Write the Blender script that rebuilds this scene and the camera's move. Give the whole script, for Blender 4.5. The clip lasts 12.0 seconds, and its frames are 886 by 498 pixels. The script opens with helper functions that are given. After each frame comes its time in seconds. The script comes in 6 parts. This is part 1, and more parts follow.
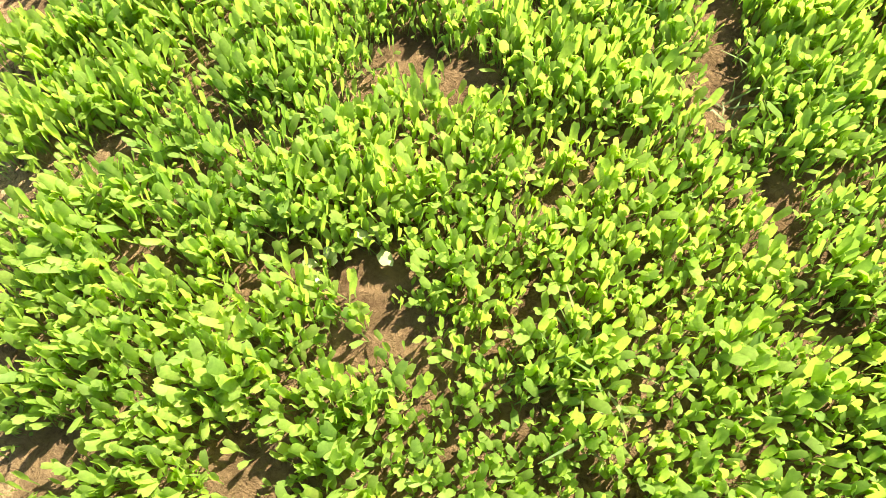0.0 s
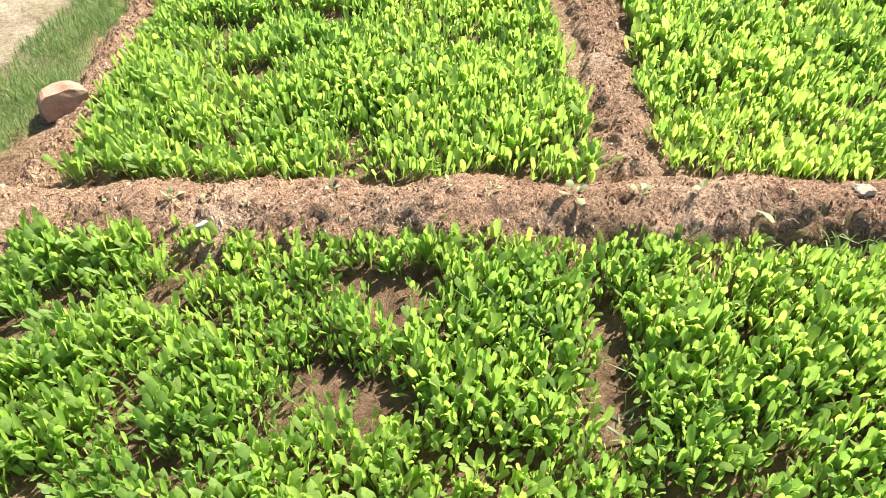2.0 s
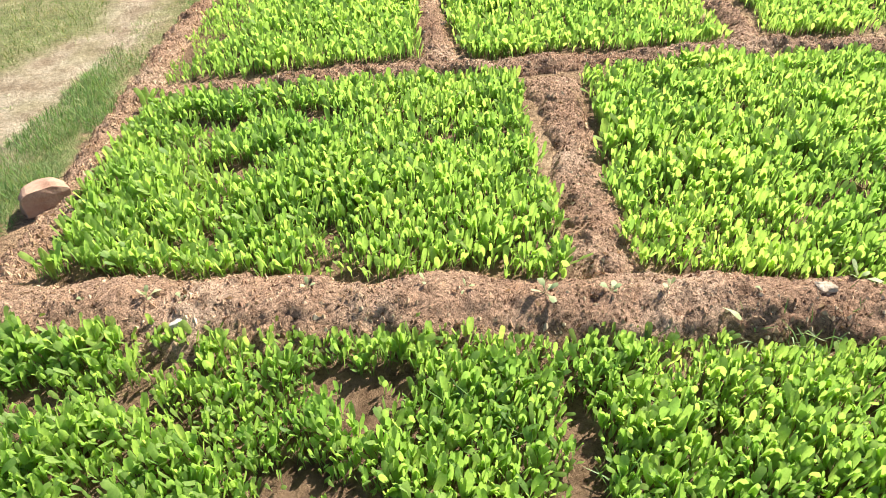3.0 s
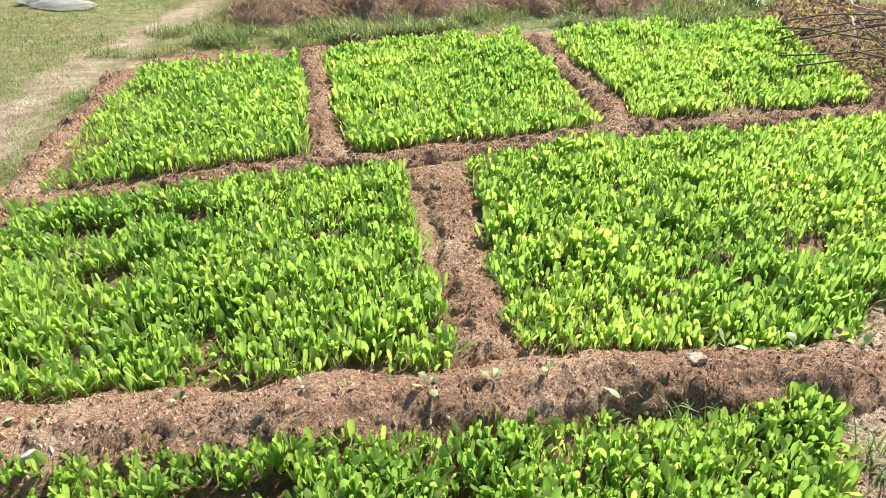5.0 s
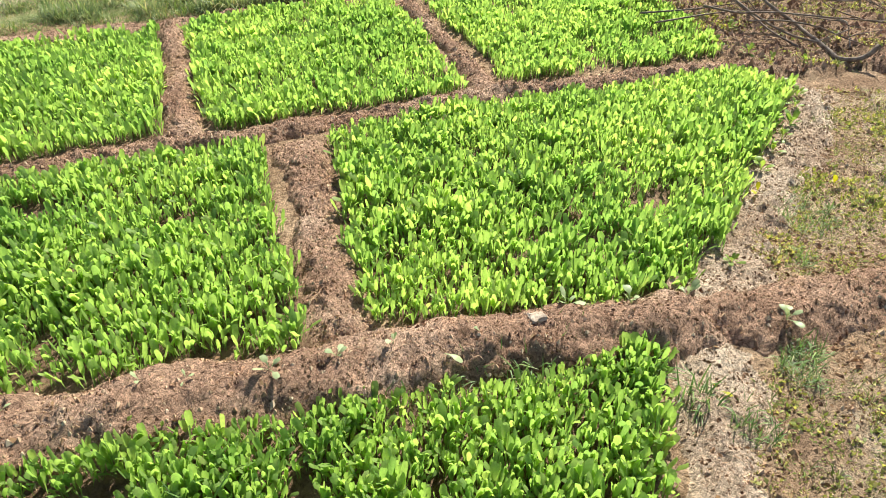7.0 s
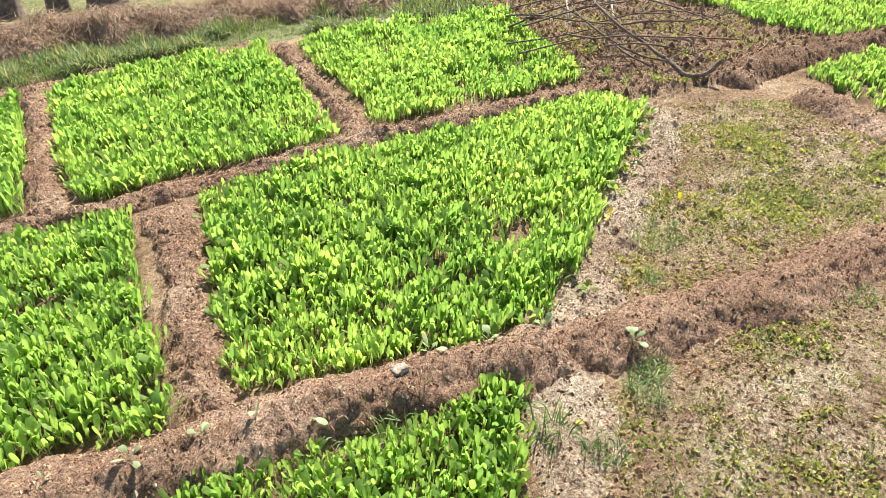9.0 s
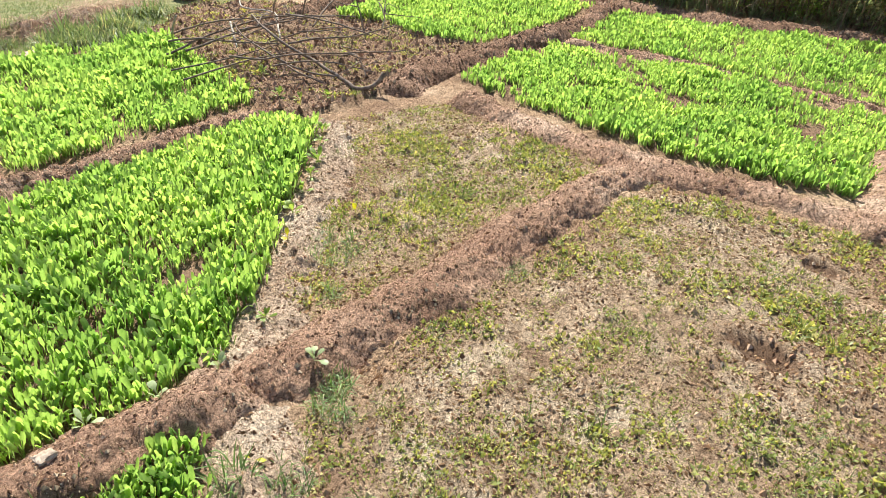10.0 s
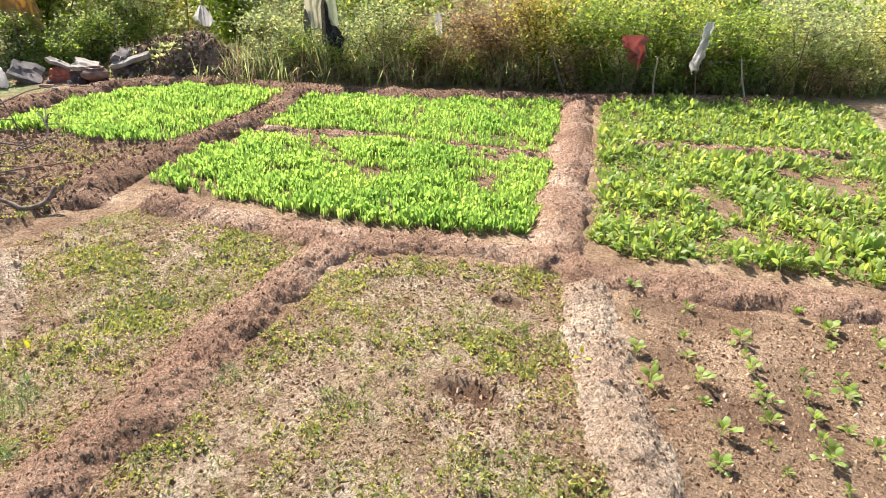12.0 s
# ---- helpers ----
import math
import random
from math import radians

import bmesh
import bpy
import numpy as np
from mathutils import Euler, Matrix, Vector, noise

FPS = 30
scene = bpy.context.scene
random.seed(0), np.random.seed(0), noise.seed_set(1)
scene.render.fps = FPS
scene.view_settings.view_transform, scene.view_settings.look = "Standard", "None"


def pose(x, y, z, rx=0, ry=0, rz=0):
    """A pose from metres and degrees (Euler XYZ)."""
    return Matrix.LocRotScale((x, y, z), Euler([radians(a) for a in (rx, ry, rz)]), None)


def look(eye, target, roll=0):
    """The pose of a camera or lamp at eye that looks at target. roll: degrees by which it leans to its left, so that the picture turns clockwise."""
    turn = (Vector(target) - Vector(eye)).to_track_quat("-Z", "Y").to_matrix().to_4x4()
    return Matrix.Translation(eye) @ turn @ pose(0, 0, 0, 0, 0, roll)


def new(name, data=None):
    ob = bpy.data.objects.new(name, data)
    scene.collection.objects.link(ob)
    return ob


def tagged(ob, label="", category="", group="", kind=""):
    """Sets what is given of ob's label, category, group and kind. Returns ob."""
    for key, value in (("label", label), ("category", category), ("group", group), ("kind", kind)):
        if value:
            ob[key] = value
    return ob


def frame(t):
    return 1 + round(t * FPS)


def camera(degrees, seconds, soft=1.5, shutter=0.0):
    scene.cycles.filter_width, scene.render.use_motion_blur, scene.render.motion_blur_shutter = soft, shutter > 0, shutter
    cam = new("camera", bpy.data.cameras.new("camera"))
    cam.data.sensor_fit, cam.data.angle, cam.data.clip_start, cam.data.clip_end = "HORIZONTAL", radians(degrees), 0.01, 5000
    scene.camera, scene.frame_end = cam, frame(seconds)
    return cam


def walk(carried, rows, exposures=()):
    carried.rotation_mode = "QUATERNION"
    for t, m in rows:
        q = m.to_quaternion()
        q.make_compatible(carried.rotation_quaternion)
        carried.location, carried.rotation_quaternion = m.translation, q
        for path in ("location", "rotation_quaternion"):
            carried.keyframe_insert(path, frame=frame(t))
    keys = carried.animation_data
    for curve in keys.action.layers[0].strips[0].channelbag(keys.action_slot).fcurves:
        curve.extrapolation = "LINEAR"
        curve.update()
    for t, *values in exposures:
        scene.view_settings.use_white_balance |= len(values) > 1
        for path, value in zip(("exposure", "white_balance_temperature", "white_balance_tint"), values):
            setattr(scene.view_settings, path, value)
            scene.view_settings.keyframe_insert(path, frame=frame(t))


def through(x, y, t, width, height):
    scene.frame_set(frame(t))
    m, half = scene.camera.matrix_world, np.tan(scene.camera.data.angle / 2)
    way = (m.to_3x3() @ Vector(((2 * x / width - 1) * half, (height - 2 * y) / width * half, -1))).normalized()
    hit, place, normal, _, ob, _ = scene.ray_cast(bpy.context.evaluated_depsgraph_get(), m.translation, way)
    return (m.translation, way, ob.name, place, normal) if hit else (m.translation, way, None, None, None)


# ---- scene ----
cam = camera(67.1, 12.0, soft=0.3)
PATH = [
    (0, (-0.102, 0.13, 1.199), (-0.259, 0.939, -0.623), -5.3),
    (0.2, (-0.096, 0.179, 1.242), (-0.2, 1.062, -0.55), -2.5),
    (0.5, (-0.048, 0.215, 1.288), (-0.158, 1.237, -0.428), -4.5),
    (1, (-0.031, 0.216, 1.33), (-0.166, 1.409, -0.269), -3.9),
    (1.5, (-0.006, 0.243, 1.36), (-0.115, 1.518, -0.177), -3.4),
    (2, (0.025, 0.261, 1.391), (-0.076, 1.635, -0.059), -2.4),
    (2.5, (0.052, 0.277, 1.418), (0.001, 1.743, 0.058), -1.2),
    (3, (0.057, 0.279, 1.446), (0.0, 1.817, 0.169), -1.1),
    (3.5, (0.091, 0.285, 1.469), (0.048, 1.882, 0.266), -1.4),
    (3.7, (0.103, 0.289, 1.473), (0.088, 1.905, 0.295), -1.1),
    (5.3, (0.237, 0.303, 1.473), (0.439, 1.978, 0.399), 0.1),
    (5.5, (0.264, 0.293, 1.471), (0.484, 1.968, 0.4), 0.4),
    (6, (0.31, 0.292, 1.485), (0.61, 1.955, 0.414), 0.2),
    (6.5, (0.365, 0.277, 1.481), (0.709, 1.935, 0.417), 0.0),
    (6.7, (0.399, 0.281, 1.48), (0.787, 1.86, 0.315), 1.1),
    (8.3, (0.563, 0.261, 1.639), (0.973, 1.856, 0.505), -1.6),
    (8.5, (0.584, 0.254, 1.651), (1.04, 1.849, 0.535), -1.5),
    (9, (0.675, 0.215, 1.64), (1.287, 1.75, 0.513), -1.4),
    (9.5, (0.819, 0.165, 1.629), (1.744, 1.543, 0.512), 0.7),
    (10, (0.942, 0.108, 1.632), (2.186, 1.245, 0.555), 2.7),
    (10.5, (0.991, 0.052, 1.651), (2.409, 1.059, 0.665), 3.4),
    (11, (1.032, 0.027, 1.705), (2.581, 0.908, 0.797), 2.2),
    (11.5, (1.049, 0.007, 1.719), (2.708, 0.734, 0.871), 3.1),
    (12, (1.067, -0.081, 1.687), (2.776, 0.507, 0.83), 2.2),
]
EXPOSURES = [(0.0, 1.79, 8600, -6), (0.5, 1.53, 8700, -6), (1.0, 1.47, 8300, -3), (1.5, 1.42, 7100, 1), (2.5, 1.29, 6600, 4), (3.7, 1.09, 6500, 4), (5.5, 1.00, 6450, 3), (6.0, 1.00, 6450, 3), (6.6, 0.94, 6450, 3), (8.3, 1.05, 6400, 3), (10.5, 1.02, 6350, 8), (12.0, 1.11, 6350, 11)]
walk(cam, [(t, look(eye, target, roll)) for t, eye, target, roll in PATH], EXPOSURES)

# ---- light ----
SUN_DIR = Vector((0.42, 0.57, 0.74)).normalized()
world = bpy.data.worlds.new("sky")
scene.world = world
world.use_nodes = True
wn = world.node_tree
sky = wn.nodes.new("ShaderNodeTexSky")
sky.sky_type = 'NISHITA'
sky.sun_disc = False
sky.dust_density = 2.0
sky.sun_elevation = math.asin(SUN_DIR.z)
sky.sun_rotation = math.atan2(SUN_DIR.x, SUN_DIR.y)
wn.links.new(sky.outputs[0], wn.nodes["Background"].inputs[0])
wn.nodes["Background"].inputs[1].default_value = 0.078
sun = new("sun", bpy.data.lights.new("sun", 'SUN'))
sun.data.energy = 4.8
sun.data.angle = radians(0.6)
sun.data.color = (1.0, 0.95, 0.86)
sun.matrix_world = look(SUN_DIR * 30, (0, 0, 0))

rng = np.random.default_rng(7)

# ---- noise ----


def vnoise(x, y, seed=0):
    """Smooth value noise in -1..1 on arrays."""
    xi, yi = np.floor(x).astype(np.int64), np.floor(y).astype(np.int64)
    fx, fy = x - xi, y - yi
    fx, fy = fx * fx * (3 - 2 * fx), fy * fy * (3 - 2 * fy)

    def lattice(a, b):
        h = (a * 374761393 + b * 668265263 + seed * 1442695041) & 0x7FFFFFFF
        h = ((h ^ (h >> 13)) * 1274126177) & 0x7FFFFFFF
        h = ((h ^ (h >> 16)) * 1911520717) & 0x7FFFFFFF
        return (h & 0xFFFF) / 32767.5 - 1
    a = lattice(xi, yi) * (1 - fx) + lattice(xi + 1, yi) * fx
    b = lattice(xi, yi + 1) * (1 - fx) + lattice(xi + 1, yi + 1) * fx
    return a * (1 - fy) + b * fy


def fbm(x, y, size, octaves=3, seed=0):
    """Layered noise whose largest lumps are about `size` metres."""
    out, amp, total = 0, 1.0, 0
    for o in range(octaves):
        out = out + amp * vnoise(x / size * 2**o + 17.3 * o, y / size * 2**o - 9.1 * o, seed + o)
        total += amp
        amp *= 0.5
    return out / total


def lumps(x, y, size, seed=0):
    """Height in metres of rounded clods of about `size`, tightly packed and of uneven sizes."""
    xi, yi = np.floor(x / size).astype(np.int64), np.floor(y / size).astype(np.int64)
    top = np.zeros(np.shape(x))

    def pick(a, b, k):
        h = (a * 374761393 + b * 668265263 + (seed + 97 * k) * 1442695041) & 0x7FFFFFFF
        h = ((h ^ (h >> 13)) * 1274126177) & 0x7FFFFFFF
        h = ((h ^ (h >> 16)) * 1911520717) & 0x7FFFFFFF
        return (h & 0xFFFF) / 65535
    for dx in (-1, 0, 1):
        for dy in (-1, 0, 1):
            a, b = xi + dx, yi + dy
            r = size * (0.25 + 0.55 * pick(a, b, 3)**2)
            ex, ey = x - (a + pick(a, b, 1)) * size, y - (b + pick(a, b, 2)) * size
            skew = 1 + 0.8 * (pick(a, b, 5) - 0.5)
            d2 = (ex * ex * skew + ey * ey / skew) / (r * r)
            top = np.maximum(top, r * np.sqrt(np.clip(1 - d2, 0, 1)) * (0.35 + 0.65 * pick(a, b, 4)))
    return top


def inside(x, y, poly):
    """Which of the points lie in a polygon."""
    res = np.zeros(np.shape(x), bool)
    n = len(poly)
    for i in range(n):
        (x0, y0), (x1, y1) = poly[i], poly[(i + 1) % n]
        if y0 == y1:
            continue
        cross = ((y0 > y) != (y1 > y)) & (x < (x1 - x0) * (y - y0) / (y1 - y0) + x0)
        res ^= cross
    return res


def spread(poly, step, jitter=0.5):
    """Jittered points that fill a polygon."""
    p = np.array(poly)
    gx, gy = np.meshgrid(np.arange(p[:, 0].min(), p[:, 0].max() + step, step), np.arange(p[:, 1].min(), p[:, 1].max() + step, step))
    gx = gx.ravel() + rng.uniform(-jitter, jitter, gx.size) * step
    gy = gy.ravel() + rng.uniform(-jitter, jitter, gy.size) * step
    keep = inside(gx, gy, poly)
    return gx[keep], gy[keep]


# ---- materials ----


class Nodes:
    """Short hand for a node material."""

    def __init__(self, name):
        self.mat = bpy.data.materials.new(name)
        self.mat.use_nodes = True
        self.tree = self.mat.node_tree
        self.shader = self.tree.nodes["Principled BSDF"]
        self.out = self.tree.nodes["Material Output"]

    def add(self, kind, **props):
        n = self.tree.nodes.new(kind)
        for k, v in props.items():
            if k in n.inputs:
                n.inputs[k].default_value = v
        return n

    def link(self, a, b):
        self.tree.links.new(a, b)

    def coord(self):
        return self.add("ShaderNodeNewGeometry").outputs["Position"]

    def noise(self, scale, detail=3.0, rough=0.6, vec=None):
        n = self.add("ShaderNodeTexNoise", Scale=scale, Detail=detail, Roughness=rough)
        self.link(vec or self.coord(), n.inputs["Vector"])
        return n.outputs["Fac"]

    def vector(self, scale):
        n = self.add("ShaderNodeTexNoise", Scale=scale, Detail=2.0)
        self.link(self.coord(), n.inputs["Vector"])
        return n.outputs["Color"]

    def ramp(self, fac, *stops):
        n = self.add("ShaderNodeValToRGB")
        while len(n.color_ramp.elements) < len(stops):
            n.color_ramp.elements.new(0.5)
        for e, (at, col) in zip(n.color_ramp.elements, stops):
            e.position, e.color = at, (*col, 1)
        self.link(fac, n.inputs[0])
        return n.outputs[0]

    def mix(self, fac, a, b, mode='MIX'):
        n = self.tree.nodes.new("ShaderNodeMix")
        n.data_type, n.blend_type = 'RGBA', mode
        for socket, v in ((n.inputs[0], fac), (n.inputs[6], a), (n.inputs[7], b)):
            if isinstance(v, (int, float)):
                socket.default_value = v
            elif isinstance(v, tuple):
                socket.default_value = (*v, 1)
            else:
                self.link(v, socket)
        return n.outputs[2]

    def attr(self, name, output="Fac"):
        n = self.tree.nodes.new("ShaderNodeAttribute")
        n.attribute_name = name
        return n.outputs[output]

    def bump(self, height, strength, distance):
        n = self.add("ShaderNodeBump", Strength=strength, Distance=distance)
        self.link(height, n.inputs["Height"])
        self.link(n.outputs[0], self.shader.inputs["Normal"])
        return n.outputs[0]

    def base(self, colour, rough=0.9, spec=0.2):
        if isinstance(colour, tuple):
            self.shader.inputs["Base Color"].default_value = (*colour, 1)
        else:
            self.link(colour, self.shader.inputs["Base Color"])
        self.shader.inputs["Roughness"].default_value = rough
        self.shader.inputs["Specular IOR Level"].default_value = spec
        return self


def soil_material(name, dark, mid, light, turf=False):
    m = Nodes(name)
    big = m.ramp(m.noise(2.2, 4), (0.3, dark), (0.52, mid), (0.72, light))
    warped = m.mix(0.035, m.coord(), m.vector(24), 'LINEAR_LIGHT')
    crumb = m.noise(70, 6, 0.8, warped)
    # crumb grain; hollows of the bump noise take their crevice shade as colour
    grain_shade = m.ramp(crumb, (0.37, (0.22, 0.19, 0.17)), (0.45, (0.72, 0.71, 0.70)), (0.54, (1.10, 1.10, 1.09)), (0.63, (1.62, 1.60, 1.56)))
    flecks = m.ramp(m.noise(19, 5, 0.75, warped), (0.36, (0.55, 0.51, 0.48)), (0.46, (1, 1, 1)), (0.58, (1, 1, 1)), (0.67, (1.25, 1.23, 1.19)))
    grain_shade = m.mix(1.0, grain_shade, flecks, 'MULTIPLY')
    colour = m.mix(1.0, big, grain_shade, 'MULTIPLY')
    if turf:
        sand = m.ramp(m.noise(6, 5, 0.7), (0.37, (0.27, 0.175, 0.112)), (0.44, (0.46, 0.335, 0.225)), (0.55, (0.575, 0.445, 0.315)), (0.66, (0.68, 0.555, 0.41)))
        damp = m.ramp(m.noise(14, 4), (0.35, (0.11, 0.060, 0.037)), (0.65, (0.34, 0.215, 0.138)))
        grass = m.ramp(m.noise(9, 5, 0.7), (0.35, (0.17, 0.20, 0.075)), (0.52, (0.30, 0.32, 0.135)), (0.68, (0.46, 0.42, 0.23)))
        sand = m.mix(1.0, sand, grain_shade, 'MULTIPLY')
        pale = m.mix(0.6, m.ramp(m.noise(5, 5, 0.7), (0.38, (0.40, 0.29, 0.20)), (0.50, (0.56, 0.435, 0.315)), (0.66, (0.70, 0.58, 0.44))), grain_shade, 'MULTIPLY')
        colour = m.mix(m.attr("sandy"), colour, sand)
        colour = m.mix(m.attr("pale"), colour, pale)
        colour = m.mix(m.attr("damp"), colour, damp)
        colour = m.mix(m.attr("turf"), colour, grass)
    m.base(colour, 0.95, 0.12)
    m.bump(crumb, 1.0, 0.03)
    return m.mat


def leaf_material(name, stops, glow, stem, through=0.5, rough=0.45):
    """A thin leaf that lets light through; stops: colours over the random leaf; glow: tint of the light that comes through."""
    m = Nodes(name)
    isle = m.add("ShaderNodeNewGeometry").outputs["Random Per Island"]
    col = m.ramp(isle, *stops)
    patch = m.ramp(m.noise(1.6, 3), (0.3, (0.72, 0.80, 0.7)), (0.7, (1.2, 1.12, 1.05)))
    col = m.mix(1.0, col, patch, 'MULTIPLY')
    mottled = m.ramp(m.noise(90, 3), (0.3, (0.80, 0.84, 0.8)), (0.7, (1.12, 1.08, 1.1)))
    col = m.mix(1.0, col, mottled, 'MULTIPLY')
    low = m.ramp(m.attr("along"), (0.22, (1, 1, 1)), (0.48, (0, 0, 0)))
    col = m.mix(low, col, stem)
    m.base(col, rough, 0.33)
    tr = m.add("ShaderNodeBsdfTranslucent")
    m.link(m.mix(1.0, col, glow, 'MULTIPLY'), tr.inputs["Color"])
    both = m.add("ShaderNodeMixShader", Fac=through)
    m.link(m.shader.outputs[0], both.inputs[1])
    m.link(tr.outputs[0], both.inputs[2])
    m.link(both.outputs[0], m.out.inputs[0])
    return m.mat


def plain_material(name, a, b, scale=12.0, rough=0.8, spec=0.3, bump=0.3, distance=0.004, metal=0.0):
    m = Nodes(name)
    m.base(m.mix(m.ramp(m.noise(scale, 5, 0.65), (0.35, (0, 0, 0)), (0.65, (1, 1, 1))), a, b), rough, spec)
    m.shader.inputs["Metallic"].default_value = metal
    m.bump(m.noise(scale * 5, 4, 0.65), bump, distance)
    return m.mat


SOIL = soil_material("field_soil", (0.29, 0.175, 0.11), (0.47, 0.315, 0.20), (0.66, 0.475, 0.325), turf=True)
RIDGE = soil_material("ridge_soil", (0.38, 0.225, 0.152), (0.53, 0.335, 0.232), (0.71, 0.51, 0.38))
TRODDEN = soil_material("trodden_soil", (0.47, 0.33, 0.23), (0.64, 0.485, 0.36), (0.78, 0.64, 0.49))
CRUMB = leaf_material("soil_crumb", ((0.0, (0.14, 0.07, 0.045)), (0.4, (0.40, 0.245, 0.16)), (0.8, (0.62, 0.425, 0.30)), (1.0, (0.76, 0.58, 0.44))), (1, 1, 1), (0.33, 0.2, 0.13), 0.0, 0.95)
DARK_SOIL = soil_material("dug_soil", (0.19, 0.108, 0.070), (0.34, 0.205, 0.137), (0.49, 0.325, 0.235))
DUG_CRUMB = leaf_material("dug_crumb", ((0.0, (0.15, 0.085, 0.055)), (0.5, (0.33, 0.195, 0.132)), (1.0, (0.53, 0.365, 0.27))), (1, 1, 1), (0.3, 0.17, 0.12), 0.0, 0.95)
# stalk colour set darker than pale green, adding shade low in the bed
SPINACH = leaf_material("spinach_leaf", ((0.0, (0.26, 0.41, 0.13)), (0.3, (0.37, 0.52, 0.155)), (0.95, (0.43, 0.57, 0.175)), (1.0, (0.51, 0.60, 0.20))),
                        (1.12, 1.17, 0.78), (0.25, 0.35, 0.13), 0.66, 0.5)
BEET = leaf_material("beet_leaf", ((0.0, (0.21, 0.34, 0.11)), (0.5, (0.37, 0.49, 0.14)), (1.0, (0.52, 0.58, 0.19))),
                     (1.3, 1.25, 0.75), (0.25, 0.34, 0.13), 0.5)
WEED = leaf_material("weed_leaf", ((0.0, (0.21, 0.26, 0.085)), (0.5, (0.40, 0.43, 0.16)), (1.0, (0.62, 0.57, 0.28))),
                     (1.6, 1.5, 0.7), (0.20, 0.22, 0.08), 0.4)
GRASS = leaf_material("grass_blade", ((0.0, (0.10, 0.18, 0.05)), (0.55, (0.18, 0.27, 0.08)), (0.8, (0.30, 0.33, 0.13)), (1.0, (0.48, 0.40, 0.22))),
                      (1.5, 1.4, 0.8), (0.20, 0.20, 0.10), 0.4)
STRAW = leaf_material("dry_straw", ((0.0, (0.22, 0.12, 0.075)), (0.5, (0.46, 0.30, 0.195)), (1.0, (0.70, 0.53, 0.38))),
                      (1.1, 1.0, 0.9), (0.34, 0.22, 0.13), 0.2, 0.7)
ROOTLET = leaf_material("rootlet", ((0.0, (0.17, 0.08, 0.048)), (0.5, (0.42, 0.245, 0.155)), (1.0, (0.68, 0.49, 0.345))), (1.1, 1.0, 0.9), (0.30, 0.18, 0.11), 0.2, 0.8)
DEAD_LEAF = leaf_material("dead_leaf", ((0.0, (0.11, 0.06, 0.034)), (0.5, (0.25, 0.145, 0.082)), (0.9, (0.40, 0.26, 0.15)), (1.0, (0.55, 0.40, 0.25))), (1.1, 1.0, 0.8), (0.25, 0.145, 0.085), 0.4, 0.8)
YELLOW_LEAF = leaf_material("yellow_leaf", ((0.0, (0.50, 0.45, 0.02)), (1.0, (0.55, 0.55, 0.05))), (1.4, 1.3, 0.6), (0.3, 0.32, 0.08), 0.4)
# pale green, its colour lightened to stand for gloss on the ridge seedlings
PALE_LEAF = leaf_material("pale_leaf", ((0.0, (0.32, 0.42, 0.20)), (1.0, (0.52, 0.58, 0.36))), (1.1, 1.1, 0.9), (0.3, 0.36, 0.16), 0.3)
HEDGE_GREEN = leaf_material("hedge_leaf", ((0.0, (0.14, 0.23, 0.067)), (0.5, (0.28, 0.40, 0.111)), (1.0, (0.47, 0.53, 0.177))),
                            (1.6, 1.5, 0.8), (0.12, 0.14, 0.05), 0.6, 0.7)
YELLOW_GREEN = leaf_material("bright_shrub_leaf", ((0.0, (0.12, 0.26, 0.02)), (1.0, (0.28, 0.40, 0.05))), (1.8, 1.5, 0.6), (0.2, 0.24, 0.06), 0.5)
# yellow leaves, lightened to carry the sun on the hedge tops
HEDGE_YELLOW = leaf_material("sunlit_yellowing_leaf", ((0.0, (0.37, 0.44, 0.133)), (0.55, (0.68, 0.66, 0.223)), (0.9, (0.80, 0.75, 0.311)), (1.0, (0.78, 0.47, 0.311))),
                             (1.6, 1.4, 0.7), (0.2, 0.18, 0.06), 0.45, 0.7)
HEDGE_GREY = leaf_material("grey_green_leaf", ((0.0, (0.223, 0.288, 0.165)), (0.6, (0.424, 0.494, 0.305)), (1.0, (0.700, 0.648, 0.471))),
                           (1.45, 1.4, 0.85), (0.24, 0.24, 0.14), 0.6, 0.7)
HEDGE_BROWN = leaf_material("dry_brown_leaf", ((0.0, (0.25, 0.17, 0.133)), (0.6, (0.47, 0.34, 0.244)), (1.0, (0.53, 0.52, 0.267))),
                            (1.3, 1.2, 0.85), (0.22, 0.14, 0.09), 0.5, 0.7)
BARK = plain_material("bare_bark", (0.13, 0.09, 0.068), (0.31, 0.24, 0.19), 30, 0.85, 0.2, 0.5)
PALE_WOOD = plain_material("peeled_wood", (0.34, 0.28, 0.22), (0.50, 0.44, 0.37), 30, 0.7, 0.3, 0.3)
STEM = plain_material("shrub_stem", (0.13, 0.08, 0.05), (0.26, 0.18, 0.11), 25, 0.85, 0.2, 0.4)
STONE = plain_material("pink_sandstone", (0.30, 0.17, 0.12), (0.42, 0.27, 0.20), 18, 0.9, 0.15, 0.6, 0.006)
WHITE_STONE = plain_material("pale_stone", (0.36, 0.27, 0.20), (0.52, 0.42, 0.33), 30, 0.9, 0.2, 0.5)
WHITE_CLOTH = leaf_material("white_cloth", ((0.0, (0.70, 0.69, 0.64)), (1.0, (0.78, 0.77, 0.72))), (1.05, 1.02, 1.02), (0.7, 0.7, 0.64), 0.6, 0.85)
DARK_CLOTH = plain_material("dark_cloth", (0.035, 0.03, 0.035), (0.10, 0.09, 0.10), 14, 0.9, 0.1, 0.4)
